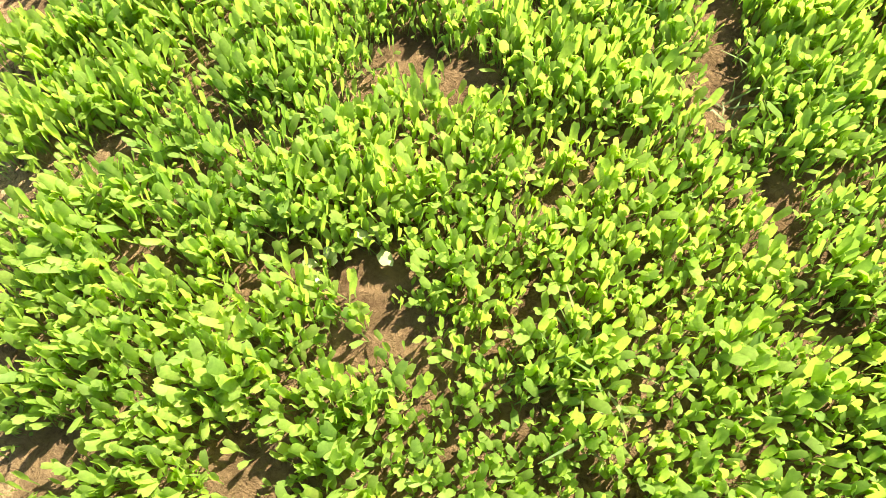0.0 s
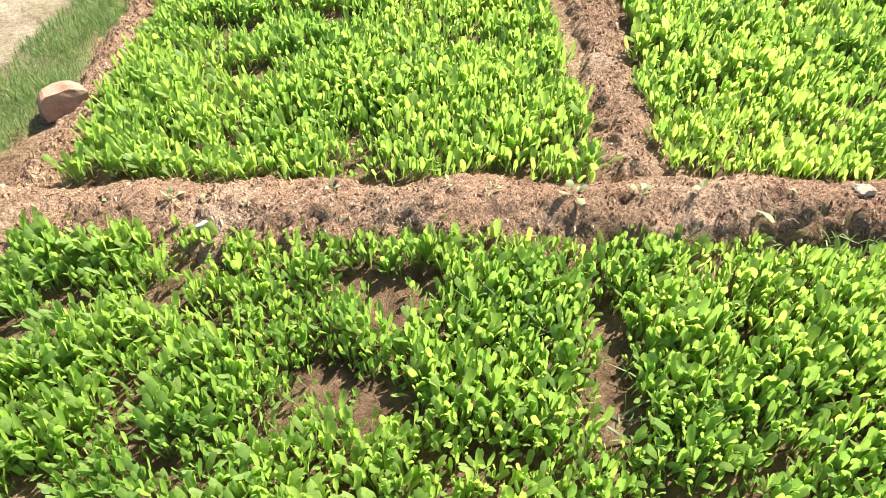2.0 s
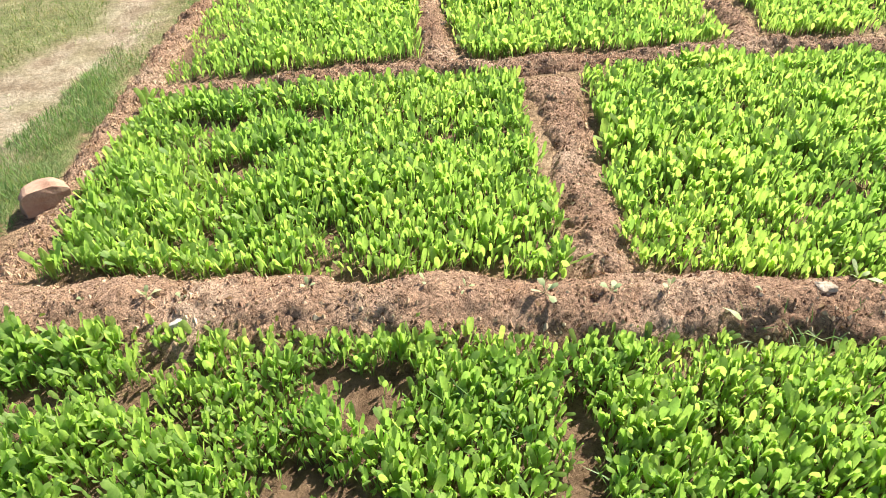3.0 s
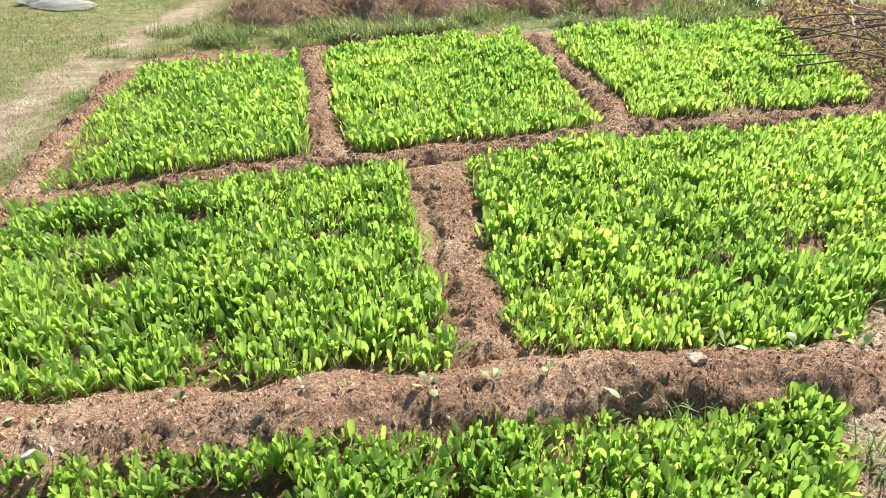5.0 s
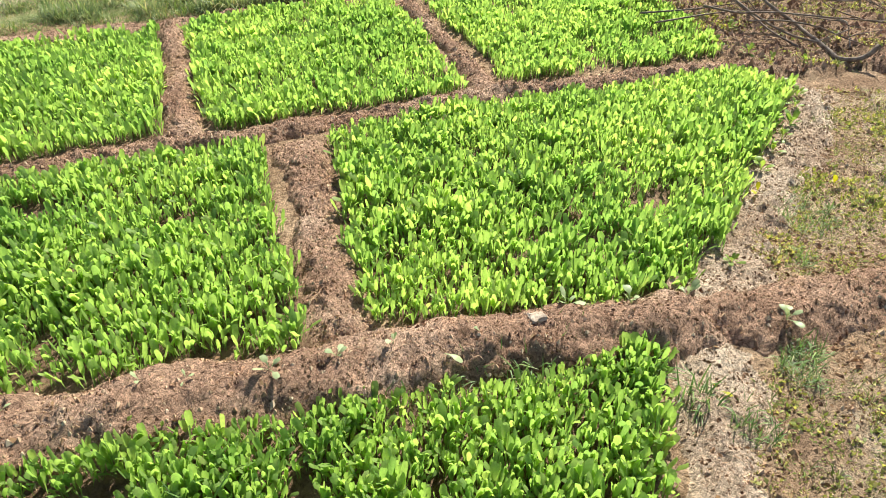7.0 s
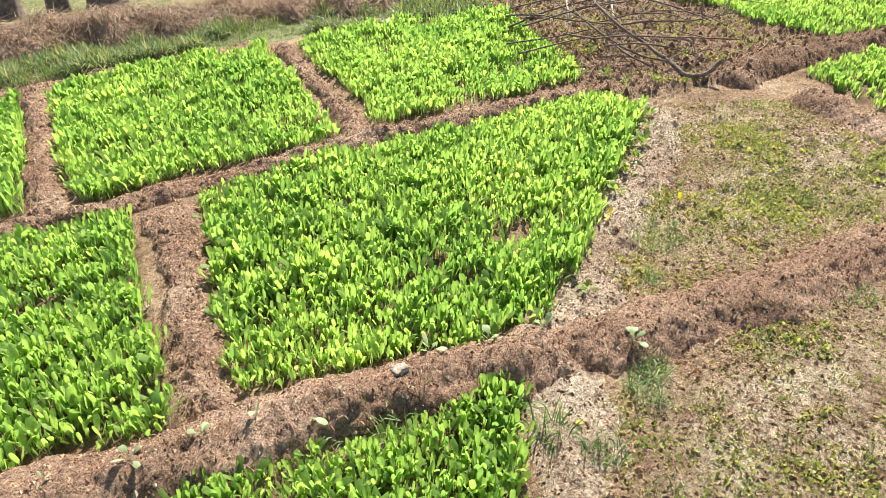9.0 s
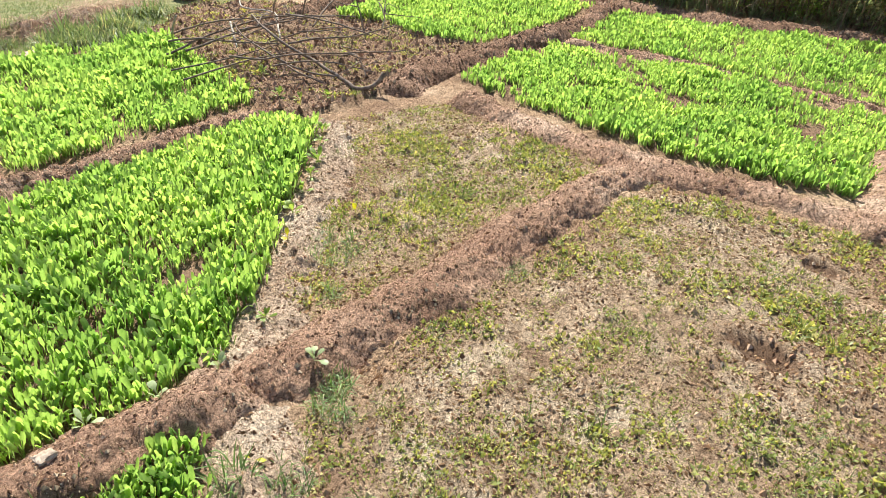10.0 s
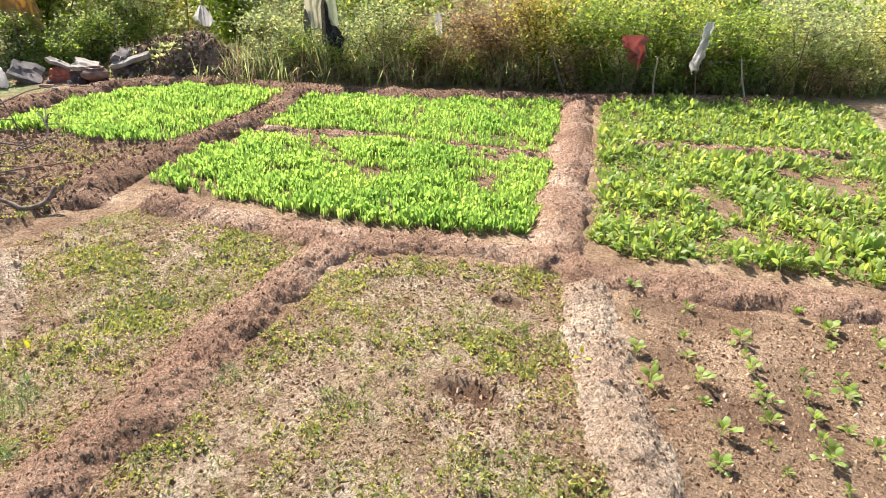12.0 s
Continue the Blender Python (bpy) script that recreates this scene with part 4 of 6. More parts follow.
ROUND_LEAVES = [SpoonLeaf(w, (0, 0.34, 0.5, 0.66, 0.84, 0.95, 1), b, be, c, t, 3, 0.2) for w, b, be, c, t in ((0.30, 0.42, 0.7, 0.3, 0.3), (0.36, 0.46, 1.2, 0.3, -0.4), (0.25, 0.40, 0.4, 0.4, 0.5))]
leaf_meshes = {}


def seedling_shapes(material, sizes, count, lean=0.7):
    """What put_seedlings needs to build a kind of seedling."""
    if material not in leaf_meshes:
        leaf_meshes[material] = [mesh_of("leaf", k.v, k.f, material, k.along) for k in ROUND_LEAVES]
    return leaf_meshes[material], sizes, count, lean


def put_seedlings(name, shapes, spots, label, category, group):
    meshes, sizes, count, lean = shapes
    for n, (x, y, s) in enumerate(spots):
        z = surface_height(x, y)
        plant = thing(name, label, category, group, at=(x, y, z), turn=77 * n % 360)
        many = int(rng.integers(count[0], count[1] + 1))
        for k in range(many):
            long = s * sizes[n % len(sizes)] * float(rng.uniform(0.65, 1.1))
            tilt = min(abs(float(rng.normal(0.15, lean))), 1.25)
            place("leaf", meshes[k % 3], plant, m=pose(0, 0, -0.004, math.degrees(tilt), 0, k * 137.5 + float(rng.uniform(-20, 20))) @ Matrix.Diagonal((long * 1.1, long, long, 1)))


YOUNG = leaf_material("seedling_leaf", ((0.0, (0.16, 0.27, 0.06)), (0.5, (0.26, 0.37, 0.08)), (1.0, (0.40, 0.46, 0.20))), (1.5, 1.5, 0.8), (0.3, 0.36, 0.14), 0.4)
young_shapes = seedling_shapes(YOUNG, (0.072, 0.062, 0.082), (7, 11), 0.5)
YOUNG_SPOTS = [(4.35, -0.02), (4.07, -0.06), (4.26, -0.3), (3.76, -0.1), (3.68, -0.18), (3.54, -0.17), (3.96, -0.29), (3.79, -0.31), (3.61, -0.36), (4.11, -0.52), (4.03, -0.54), (3.92, -0.56), (3.79, -0.58), (3.66, -0.6), (3.58, -0.62), (3.46, -0.63), (3.31, -0.62), (3.31, -0.45), (3.49, -0.39), (3.13, -0.44)]
YOUNG_SPOTS += [(3.85, -0.79), (3.67, -0.78), (3.54, -0.8), (3.42, -0.81), (3.31, -0.82), (3.19, -0.67), (4.31, -0.95), (4.15, -0.94), (3.87, -0.94), (3.75, -0.94), (4.37, -1.16), (4.24, -1.16), (3.5, -0.91), (3.44, -0.99), (3.17, -0.86), (4.42, -0.82), (4.05, -1.15), (3.7, -1.15), (3.4, -1.2), (4.15, -1.4)]
put_seedlings("beet_seedling", young_shapes, [(px, py, 0.85 + 0.3 * math.sin(n * 2.7)) for n, (px, py) in enumerate(YOUNG_SPOTS)], "young beet seedling with pale green spreading leaves in bare soil", "seedling", "seedlings in the bare bed")
put_seedlings("ridge_seedling", seedling_shapes(PALE_LEAF, (0.052, 0.044), (3, 5)), [
    (-0.87, 1.68, 1), (-0.77, 1.68, 0.9), (-0.40, 1.72, 0.7), (-0.05, 1.73, 0.9), (0.07, 1.73, 0.9), (0.30, 1.70, 1.2), (0.49, 1.71, 1.1), (0.66, 1.72, 1.0), (1.25, 1.80, 1.4),
    (1.46, 1.76, 1.5), (1.66, 1.75, 1.3), (-1.05, 1.66, 0.7)],
    "tiny pale green seedling sprouting on the soil ridge", "seedling", "seedlings on the ridge")
put_seedlings("edge_plant", young_shapes, [
    (3.20, 3.20, 1.0), (3.08, 3.06, 0.9), (2.94, 2.90, 1.1), (2.80, 2.78, 0.9), (2.66, 2.66, 1.0), (2.51, 2.53, 0.9), (3.35, 3.86, 1.1), (3.42, 3.72, 1.0), (3.50, 4.3, 0.9), (3.22, 4.05, 1.1), (3.3, 4.6, 0.9),
    (1.95, 1.92, 0.6), (3.55, 3.6, 0.8), (3.3, 3.4, 0.9)],
    "small broad-leaved green plant at the edge of the spinach bed", "plant", "plants along the bed edge")
put_seedlings("yellow_seedling", seedling_shapes(YELLOW_LEAF, (0.07, 0.06), (2, 3)), [
    (2.73, 2.33, 1.1), (3.59, 0.13, 1.0), (2.34, 2.33, 0.9), (1.55, 1.38, 0.8), (2.66, 2.2, 0.6)],
    "tiny plant with bright yellow leaves on dry soil", "seedling", "yellow seedlings")
put_seedlings("white_leaved_plant", seedling_shapes(PALE_LEAF, (0.09,), (5, 6)), [(1.93, 1.59, 0.7)], "small plant with pale whitish leaves by the ridge", "plant", "")
put_seedlings("pale_plant", seedling_shapes(PALE_LEAF, (0.10,), (4, 5), 0.45), [(0.09, 2.13, 1.0), (1.72, 3.28, 0.9), (-0.42, 0.60, 0.75), (-0.33, 0.66, 0.75)],
              "pale broad-leaved plant standing among the spinach", "plant", "pale plants in the beds")

# ---- weeds, grass, straw and clods ----
WEED_LEAVES = [SmallLeaf(0.44, 0.7, 0.55, 0.4), SmallLeaf(0.34, 1.2, 0.5, -0.4), SmallLeaf(0.38, 0.4, 0.6, 0.8)]
LAWN_BLADES = [SmallLeaf(0.07, be, 0.45, t) for be, t in ((0.6, 0.3), (1.2, -0.3), (0.25, 0.2), (1.6, 0.5))]
BLADES = [Leaf(0.045, 3, blade=0.1, bend=be, cup=0.3, twist=t, stalk=0.8, across=2) for be, t in ((0.6, 0.3), (1.2, -0.3), (0.25, 0.2), (1.8, 0.5))]


def build_weeds():
    spots = []
    for poly, step, bias in ((DRY_A, 0.0235, -0.14), (DRY_B, 0.0235, -0.09), (DUG, 0.035, 0.22)):
        x, y = spread(poly, step)
        keep = 0.8 * fbm(x, y, 0.24, 4, 91) + 0.40 * fbm(x, y, 0.06, 2, 95) + 0.24 * rng.normal(0, 1, len(x)) > bias
        keep &= ~in_gap(x, y, [hole[:4] for hole in HOLES], 1.5)
        spots.append((x[keep], y[keep]))
    x, y = np.concatenate([a for a, _ in spots]), np.concatenate([b for _, b in spots])
    lush = np.clip(1 + 0.9 * fbm(x, y, 0.35, 2, 92) + 0.3 * rng.normal(0, 1, len(x)), 0.45, 2.0)
    me = leaves_mesh("weeds", WEED_LEAVES, *plant_leaves(WEED_LEAVES, x, y, ground_height(x, y), 0.0205 * lush, (5, 9), 0.7, 0.015), WEED)
    tagged(new("weeds", me), "sparse low green and yellowing weeds on dry soil", "weeds", kind="stuff")
    sel = rng.random(len(x)) < 0.22
    me = leaves_mesh("weed_sprigs", BLADES, *plant_leaves(BLADES, x[sel], y[sel], ground_height(x[sel], y[sel]), 0.045 * lush[sel], (4, 7), 0.6), GRASS)
    tagged(new("weed_sprigs", me), "fine short grass sprigs among the weeds", "weeds", kind="stuff")


def build_litter():
    """Dead brown leaf flakes on the dry soil and on the ridges."""
    px, py, pz = [], [], []
    for poly, step in ((DRY_A, 0.0145), (DRY_B, 0.0145), (SEEDLING_BED, 0.019), (DUG, 0.026)):
        x, y = spread(poly, step)
        some = fbm(x, y, 0.3, 3, 93) + 0.3 * rng.normal(0, 1, len(x)) > -0.05
        x, y = x[some], y[some]
        px.append(x), py.append(y), pz.append(ground_height(x, y) + 0.003)
    for grid in ridge_grids:
        x, y, z = on_ridge(grid, int(grid[3] * 150), rng.uniform(-1, 1, int(grid[3] * 150)))
        px.append(x), py.append(y), pz.append(z + 0.003)
    x, y, z = np.concatenate(px), np.concatenate(py), np.concatenate(pz)
    n = len(x)
    size = 0.008 + 0.026 * rng.random(n)**1.6
    me = leaves_mesh("leaf_litter", WEED_LEAVES, rng.integers(0, 3, n), np.stack([x, y, z], -1), rng.uniform(0, 6.283, n), rng.uniform(1.2, 1.75, n), size, size, DEAD_LEAF)
    tagged(new("leaf_litter", me), "small dead brown leaf flakes on dry soil", "leaf litter", kind="stuff")


def blades_at(x, y, z, tall, count, lean=0.5):
    return plant_leaves(BLADES, x, y, z, tall, count, lean)


def build_grass():
    lawn = [(-5.5, 1.5), (-1.56, 1.5), (-1.62, 3.0), (-1.70, 4.2), (-1.66, 5.25), (-0.3, 5.55), (1.4, 5.85), (3.0, 5.85), (3.6, 6.0), (4.4, 6.6), (4.9, 5.95), (6.0, 6.1), (6.7, 6.3), (6.7, 9.5), (-5.5, 10)]
    x, y = spread(lawn, 0.03)
    close = (x > -3.6) & (y < 7.6) & (x < 4.0) | (x > 4.0) & (y < 8.0) & (rng.random(len(x)) < 0.6)
    keep = close | (rng.random(len(x)) < 0.22)
    x, y = x[keep], y[keep]
    strip = (y > 5.4) & (y < 6.35) & (x > -1.4) & (x < 3.9)
    verge = (x < -1.55) & (x > -1.78) & (y < 4.6)
    dens = fbm(x, y, 0.5, 3, 44) + 0.2 * rng.normal(0, 1, len(x)) + 0.34 * strip + 0.3 * verge
    keep = (dens > -0.12) & ~((x > 6.6) & (y < 7.2)) & (~inside(x, y, PATH_SAND) | (rng.random(len(x)) < 0.06))
    x, y, strip, verge = x[keep], y[keep], strip[keep], verge[keep]
    tall = np.where(strip, 0.07 * np.clip(0.9 + 1.1 * fbm(x, y, 0.25, 3, 48), 0.3, 1.9), np.where(verge, 0.04, 0.045)) * rng.uniform(0.6, 1.3, len(x))
    me = leaves_mesh("grass", LAWN_BLADES, *plant_leaves(LAWN_BLADES, x, y, ground_height(x, y), tall, (3, 5), 0.6), GRASS)
    tagged(new("grass", me), "short rough green grass with dry patches", "grass", kind="stuff")


def build_tuft(x, y, r, n, tall, label="tuft of thin green grass on dry soil"):
    a, d = rng.uniform(0, 6.283, n), r * np.sqrt(rng.random(n))
    px, py = x + d * np.cos(a), y + d * np.sin(a)
    me = leaves_mesh("grass_tuft", BLADES, *blades_at(px, py, ground_height(px, py) + 0.01, np.full(n, tall) * rng.uniform(0.6, 1.2, n), (3, 5), 0.7), FRESH_GRASS)
    tagged(new("grass_tuft", me), label, "grass tuft", "grass tufts")


def build_strip():
    """Tall clumpy grass between the far beds and the brush heaps."""
    x, y = spread([(-1.9, 5.5), (-1.5, 5.36), (-0.4, 5.52), (1.3, 5.86), (2.2, 5.9), (3.1, 5.75), (3.9, 6.5), (3.4, 6.75), (1.2, 6.35), (-0.6, 6.2), (-2.0, 6.1)], 0.031)
    thick = fbm(x, y, 0.22, 3, 148)
    keep = thick + 0.15 * rng.normal(0, 1, len(x)) > -0.08
    x, y, thick = x[keep], y[keep], thick[keep]
    me = leaves_mesh("grass_strip", BLADES, *blades_at(x, y, ground_height(x, y), 0.105 * np.clip(1 + 1.7 * thick, 0.25, 2.4) * np.clip((x + 2.1) / 0.9, 0.3, 1), (7, 11), 0.75), DEEP_GRASS)
    tagged(new("grass_strip", me), "clumpy dark green grass strip behind the beds", "grass", kind="stuff")


DEEP_GRASS = leaf_material("clump_grass", ((0.0, (0.14, 0.20, 0.09)), (0.6, (0.27, 0.35, 0.16)), (0.9, (0.42, 0.44, 0.23)), (1.0, (0.62, 0.52, 0.33))), (1.4, 1.35, 0.9), (0.14, 0.15, 0.08), 0.4)
def build_verge():
    """Fresh grass between the path and the low ridge."""
    x, y = spread([(-1.95, 1.9), (-1.56, 1.9), (-1.53, 3.0), (-1.57, 4.2), (-1.60, 4.8), (-1.74, 4.8), (-1.82, 4.2), (-1.85, 3.0)], 0.017)
    thick = fbm(x, y, 0.3, 3, 248)
    keep = thick + 0.2 * rng.normal(0, 1, len(x)) - 2.2 * np.maximum(np.abs(x + 1.68 - 0.06 * fbm(x, y, 0.6, 2, 3)) - 0.08, 0) > -0.25
    x, y, thick = x[keep], y[keep], thick[keep]
    me = leaves_mesh("verge_grass", BLADES, *blades_at(x, y, ground_height(x, y), 0.042 * np.clip(1 + thick, 0.4, 1.8), (4, 7), 0.6), FRESH_GRASS)
    tagged(new("verge_grass", me), "fresh green grass along the edge of the path", "grass", kind="stuff")


FRESH_GRASS = leaf_material("fresh_grass", ((0.0, (0.13, 0.22, 0.07)), (0.6, (0.21, 0.33, 0.11)), (0.9, (0.32, 0.40, 0.16)), (1.0, (0.48, 0.42, 0.24))), (1.3, 1.4, 0.9), (0.16, 0.2, 0.09), 0.4)
build_beets()
build_weeds()
build_verge()
build_grass()
build_strip()
for x, y, r, n, tall in ((2.45, 2.15, 0.14, 60, 0.07), (2.22, 1.92, 0.07, 22, 0.06), (1.93, 1.50, 0.07, 30, 0.09), (1.86, 1.40, 0.08, 30, 0.07), (1.58, 1.26, 0.08, 28, 0.08), (1.40, 1.60, 0.12, 30, 0.12),
                         (1.25, 1.72, 0.10, 22, 0.12), (0.95, 1.62, 0.14, 26, 0.12), (1.47, 1.36, 0.06, 22, 0.12), (0.05, 0.42, 0.1, 10, 0.16), (0.75, 0.55, 0.15, 12, 0.17), (2.9, 1.5, 0.08, 22, 0.05),
                         (0.6, 1.58, 0.08, 10, 0.10), (0.1, 1.25, 0.12, 10, 0.15), (0.45, 1.05, 0.12, 10, 0.16)):
    build_tuft(x, y, r, n + n // 3, tall * 0.85)


def build_straw():
    """Dry stalks and rootlets lying on the ridges and on dry soil."""
    px, py, pz = [], [], []
    for k, grid in enumerate(ridge_grids):
        n = int(grid[3] * (1000 if k in FINE else 600 if k < 12 else 300))
        x, y, z = on_ridge(grid, n, rng.normal(0, 0.42, n))
        px.append(x), py.append(y), pz.append(z + 0.002)
    for poly, step in ((DRY_A, 0.05), (DRY_B, 0.05), (DUG, 0.05)):
        x, y = spread(poly, step)
        px.append(x), py.append(y), pz.append(ground_height(x, y) + 0.004)
    x, y, z = np.concatenate(px), np.concatenate(py), np.concatenate(pz)
    n = len(x)
    which = rng.integers(0, len(LAWN_BLADES), n)
    size = 0.008 + 0.034 * rng.random(n)**2.5
    me = leaves_mesh("dry_straw", LAWN_BLADES, which, np.stack([x, y, z], -1), rng.uniform(0, 6.283, n), rng.uniform(1.0, 1.6, n), size, rng.uniform(0.02, 0.04, n), ROOTLET)
    tagged(new("dry_straw", me), "scattered dry straw stalks and rootlets on bare soil", "straw", kind="stuff")


def build_clods():
    px, py, pz, pr = [], [], [], []
    for k, grid in enumerate(ridge_grids):
        if RIDGES[k][3] is not DARK_SOIL:
            n = int(grid[3] * (1700 if k in FINE else 900))
            x, y, z = on_ridge(grid, n, rng.uniform(-1, 1, n))
            px.append(x), py.append(y), pz.append(z), pr.append(0.0025 + 0.010 * rng.random(n)**3.5)
    for poly, step in ((DRY_A, 0.034), (DRY_B, 0.032), (SEEDLING_BED, 0.025)):
        x, y = spread(poly, step)
        px.append(x), py.append(y), pz.append(ground_height(x, y)), pr.append(0.002 + 0.016 * rng.random(len(x))**2.2)
    tagged(new("soil_clods", clod_mesh("soil_clods", *[np.concatenate(a) for a in (px, py, pz, pr)], CRUMB)), "loose small clods of dry brown soil", "clods", kind="stuff")
    px, py, pz = [], [], []
    for k, grid in enumerate(ridge_grids):
        if RIDGES[k][3] is DARK_SOIL:
            n = int(grid[3] * 420)
            x, y, z = on_ridge(grid, n, rng.uniform(-1, 1, n))
            px.append(x), py.append(y), pz.append(z)
    x, y, z = np.concatenate(px), np.concatenate(py), np.concatenate(pz)
    tagged(new("ridge_clods", clod_mesh("ridge_clods", x, y, z, 0.005 + 0.024 * rng.random(len(x))**4, DUG_CRUMB)), "rough reddish brown clods along the far ridges", "clods", kind="stuff")
    x, y = spread(DUG, 0.030)
    r = 0.006 + 0.034 * rng.random(len(x))**3.5
    tagged(new("dug_clods", clod_mesh("dug_clods", x, y, ground_height(x, y), r, DUG_CRUMB)), "rough dark clods of freshly dug soil", "clods", kind="stuff")


build_straw()
build_litter()
build_clods()

# ---- stones ----


def build_stone(name, at, size, turn, material, label, seed, rugged=0.06, tilt=(0, 0)):
    bm = bmesh.new()
    bmesh.ops.create_cube(bm, size=1.0)
    bmesh.ops.subdivide_edges(bm, edges=bm.edges[:], cuts=5, use_grid_fill=True)
    r = random.Random(seed)
    cut = [Vector((r.uniform(-1, 1), r.uniform(-1, 1), r.uniform(0.1, 1))).normalized() for _ in range(5)]
    for v in bm.verts:
        for c in cut:
            over = v.co.dot(c) - 0.52
            if over > 0:
                v.co -= c * over * 0.9
        v.co += noise.noise_vector(v.co * 3 + Vector((seed, 0, 0))) * rugged + noise.noise_vector(v.co * 9) * rugged * 0.3
        v.co = Vector((v.co.x * size[0], v.co.y * size[1], v.co.z * size[2]))
    me = bpy.data.meshes.new(name)
    bm.to_mesh(me)
    bm.free()
    me.materials.append(material)
    ob = tagged(new(name, me), label, "stone")
    ob.matrix_basis = pose(*at, *tilt, turn)
    return ob


build_stone("stone", (-1.49, 2.27, 0.045), (0.165, 0.12, 0.095), 42, STONE, "angular pinkish sandstone block on the grassy bank", 3, 0.05, (-6, 3))
build_stone("pale_stone", (1.12, 1.735, surface_height(1.12, 1.735) + 0.008), (0.052, 0.036, 0.020), 10, WHITE_STONE, "small whitish stone on the soil ridge", 5, 0.16)
build_stone("flat_stone", (2.44, 5.78, 0.03), (0.13, 0.10, 0.04), 15, WHITE_STONE, "flat pale grey stone behind the spinach bed", 8)
build_stone("brown_clod", (1.66, 1.83, 0.045), (0.08, 0.05, 0.04), 40, RIDGE, "large brown clod at the corner of the bed", 11)
build_stone("dark_boulder", (4.42, 6.93, 0.10), (0.34, 0.26, 0.22), 20, DARK_SOIL, "dark rounded lump of earth behind the dug soil", 14, 0.16)



def build_stump(at, r, tall):
    w = np.linspace(0, 2 * np.pi, 20, endpoint=False)
    hs = np.linspace(-0.03, tall, 9)
    hh, ww = np.meshgrid(hs, w, indexing="ij")
    rr = r * (1.25 - 0.3 * np.sqrt(np.clip(hh / tall, 0, 1))) * (1 + 0.38 * fbm(np.cos(ww) * 1.3 + at[0], np.sin(ww) * 1.3 + hh, 0.6, 4, 9))
    v = np.stack([rr * np.cos(ww), rr * np.sin(ww), hh + 0.04 * fbm(ww, hh, 1.0, 2, 3) * (hh > tall * 0.9)], -1).reshape(-1, 3)
    i, k = np.meshgrid(np.arange(8), np.arange(20), indexing="ij")
    f = np.stack([i * 20 + k, i * 20 + (k + 1) % 20, (i + 1) * 20 + (k + 1) % 20, (i + 1) * 20 + k], -1).reshape(-1, 4)
    v = np.concatenate([v, [(0, 0, tall * 0.96)]])
    cap = np.stack([160 + np.arange(20), 160 + (np.arange(20) + 1) % 20, np.full(20, 180)], -1)
    ob = tagged(new("tree_stump", mesh_of("tree_stump", v, [f, cap], BARK)), "dark weathered tree stump behind the brush heaps", "stump", "tree stumps")
    ob.matrix_basis = pose(*at, 0)


build_stump((-0.66, 7.66, 0), 0.15, 0.34)
build_stump((0.22, 7.52, 0), 0.16, 0.34)
build_stump((-0.22, 7.60, 0), 0.09, 0.28)

# ---- branch heap ----
BRANCHES = []
# points, thick end, thin end, peeled
BRANCHES.append(([(3.98, 3.51, 0.16), (3.94, 3.52, 0.10), (3.87, 3.55, 0.06), (3.81, 3.62, 0.05), (3.81, 3.72, 0.07), (3.81, 3.87, 0.10), (3.80, 4.08, 0.14), (3.73, 4.23, 0.20), (3.68, 4.40, 0.28), (3.74, 4.75, 0.34)], 0.026, 0.012, False))
BRANCHES.append(([(3.82, 3.79, 0.08), (3.62, 3.95, 0.13), (3.54, 4.22, 0.20), (3.54, 4.57, 0.26), (3.68, 4.95, 0.30)], 0.013, 0.006, False))
BRANCHES.append(([(3.71, 3.86, 0.05), (3.63, 4.07, 0.10), (3.61, 4.34, 0.16), (3.58, 4.57, 0.22), (3.47, 4.8, 0.30)], 0.012, 0.006, False))
BRANCHES.append(([(3.30, 4.36, 0.20), (3.41, 4.18, 0.20), (3.60, 4.14, 0.20), (3.87, 3.90, 0.22), (4.30, 3.63, 0.22)], 0.012, 0.006, False))
BRANCHES.append(([(3.44, 4.05, 0.18), (3.68, 3.97, 0.18), (3.80, 3.90, 0.17), (4.00, 3.87, 0.10), (4.12, 3.76, 0.06)], 0.011, 0.006, False))
BRANCHES.append(([(3.74, 4.30, 0.22), (3.86, 4.18, 0.26), (4.12, 3.99, 0.28), (4.23, 3.93, 0.30), (4.40, 3.86, 0.34)], 0.013, 0.006, False))
BRANCHES.append(([(3.23, 5.12, 0.15), (3.34, 4.89, 0.20), (3.45, 4.62, 0.22), (3.66, 4.28, 0.24)], 0.012, 0.009, False))
BRANCHES.append(([(4.05, 4.88, 0.26), (3.92, 4.68, 0.25), (3.78, 4.45, 0.22)], 0.016, 0.011, True))
BRANCHES.append(([(3.66, 4.93, 0.26), (3.57, 4.75, 0.24), (3.49, 4.58, 0.18)], 0.014, 0.010, True))
BRANCHES.append(([(3.56, 4.63, 0.28), (3.76, 4.56, 0.30), (4.04, 4.51, 0.32), (4.25, 4.35, 0.34)], 0.012, 0.006, False))
BRANCHES.append(([(3.95, 4.60, 0.34), (4.12, 4.32, 0.32), (4.19, 4.13, 0.30), (4.23, 3.93, 0.28)], 0.012, 0.008, False))
BRANCHES.append(([(3.35, 5.36, 0.05), (3.31, 5.18, 0.22), (3.29, 5.05, 0.34)], 0.016, 0.012, True))
BRANCHES.append(([(3.05, 5.40, 0.05), (3.25, 5.38, 0.10), (3.45, 5.19, 0.20), (3.60, 4.87, 0.30), (3.95, 4.60, 0.33)], 0.013, 0.007, False))
BRANCHES.append(([(4.03, 4.57, 0.20), (4.18, 4.41, 0.22), (4.16, 4.24, 0.25), (4.14, 4.10, 0.26)], 0.009, 0.005, False))
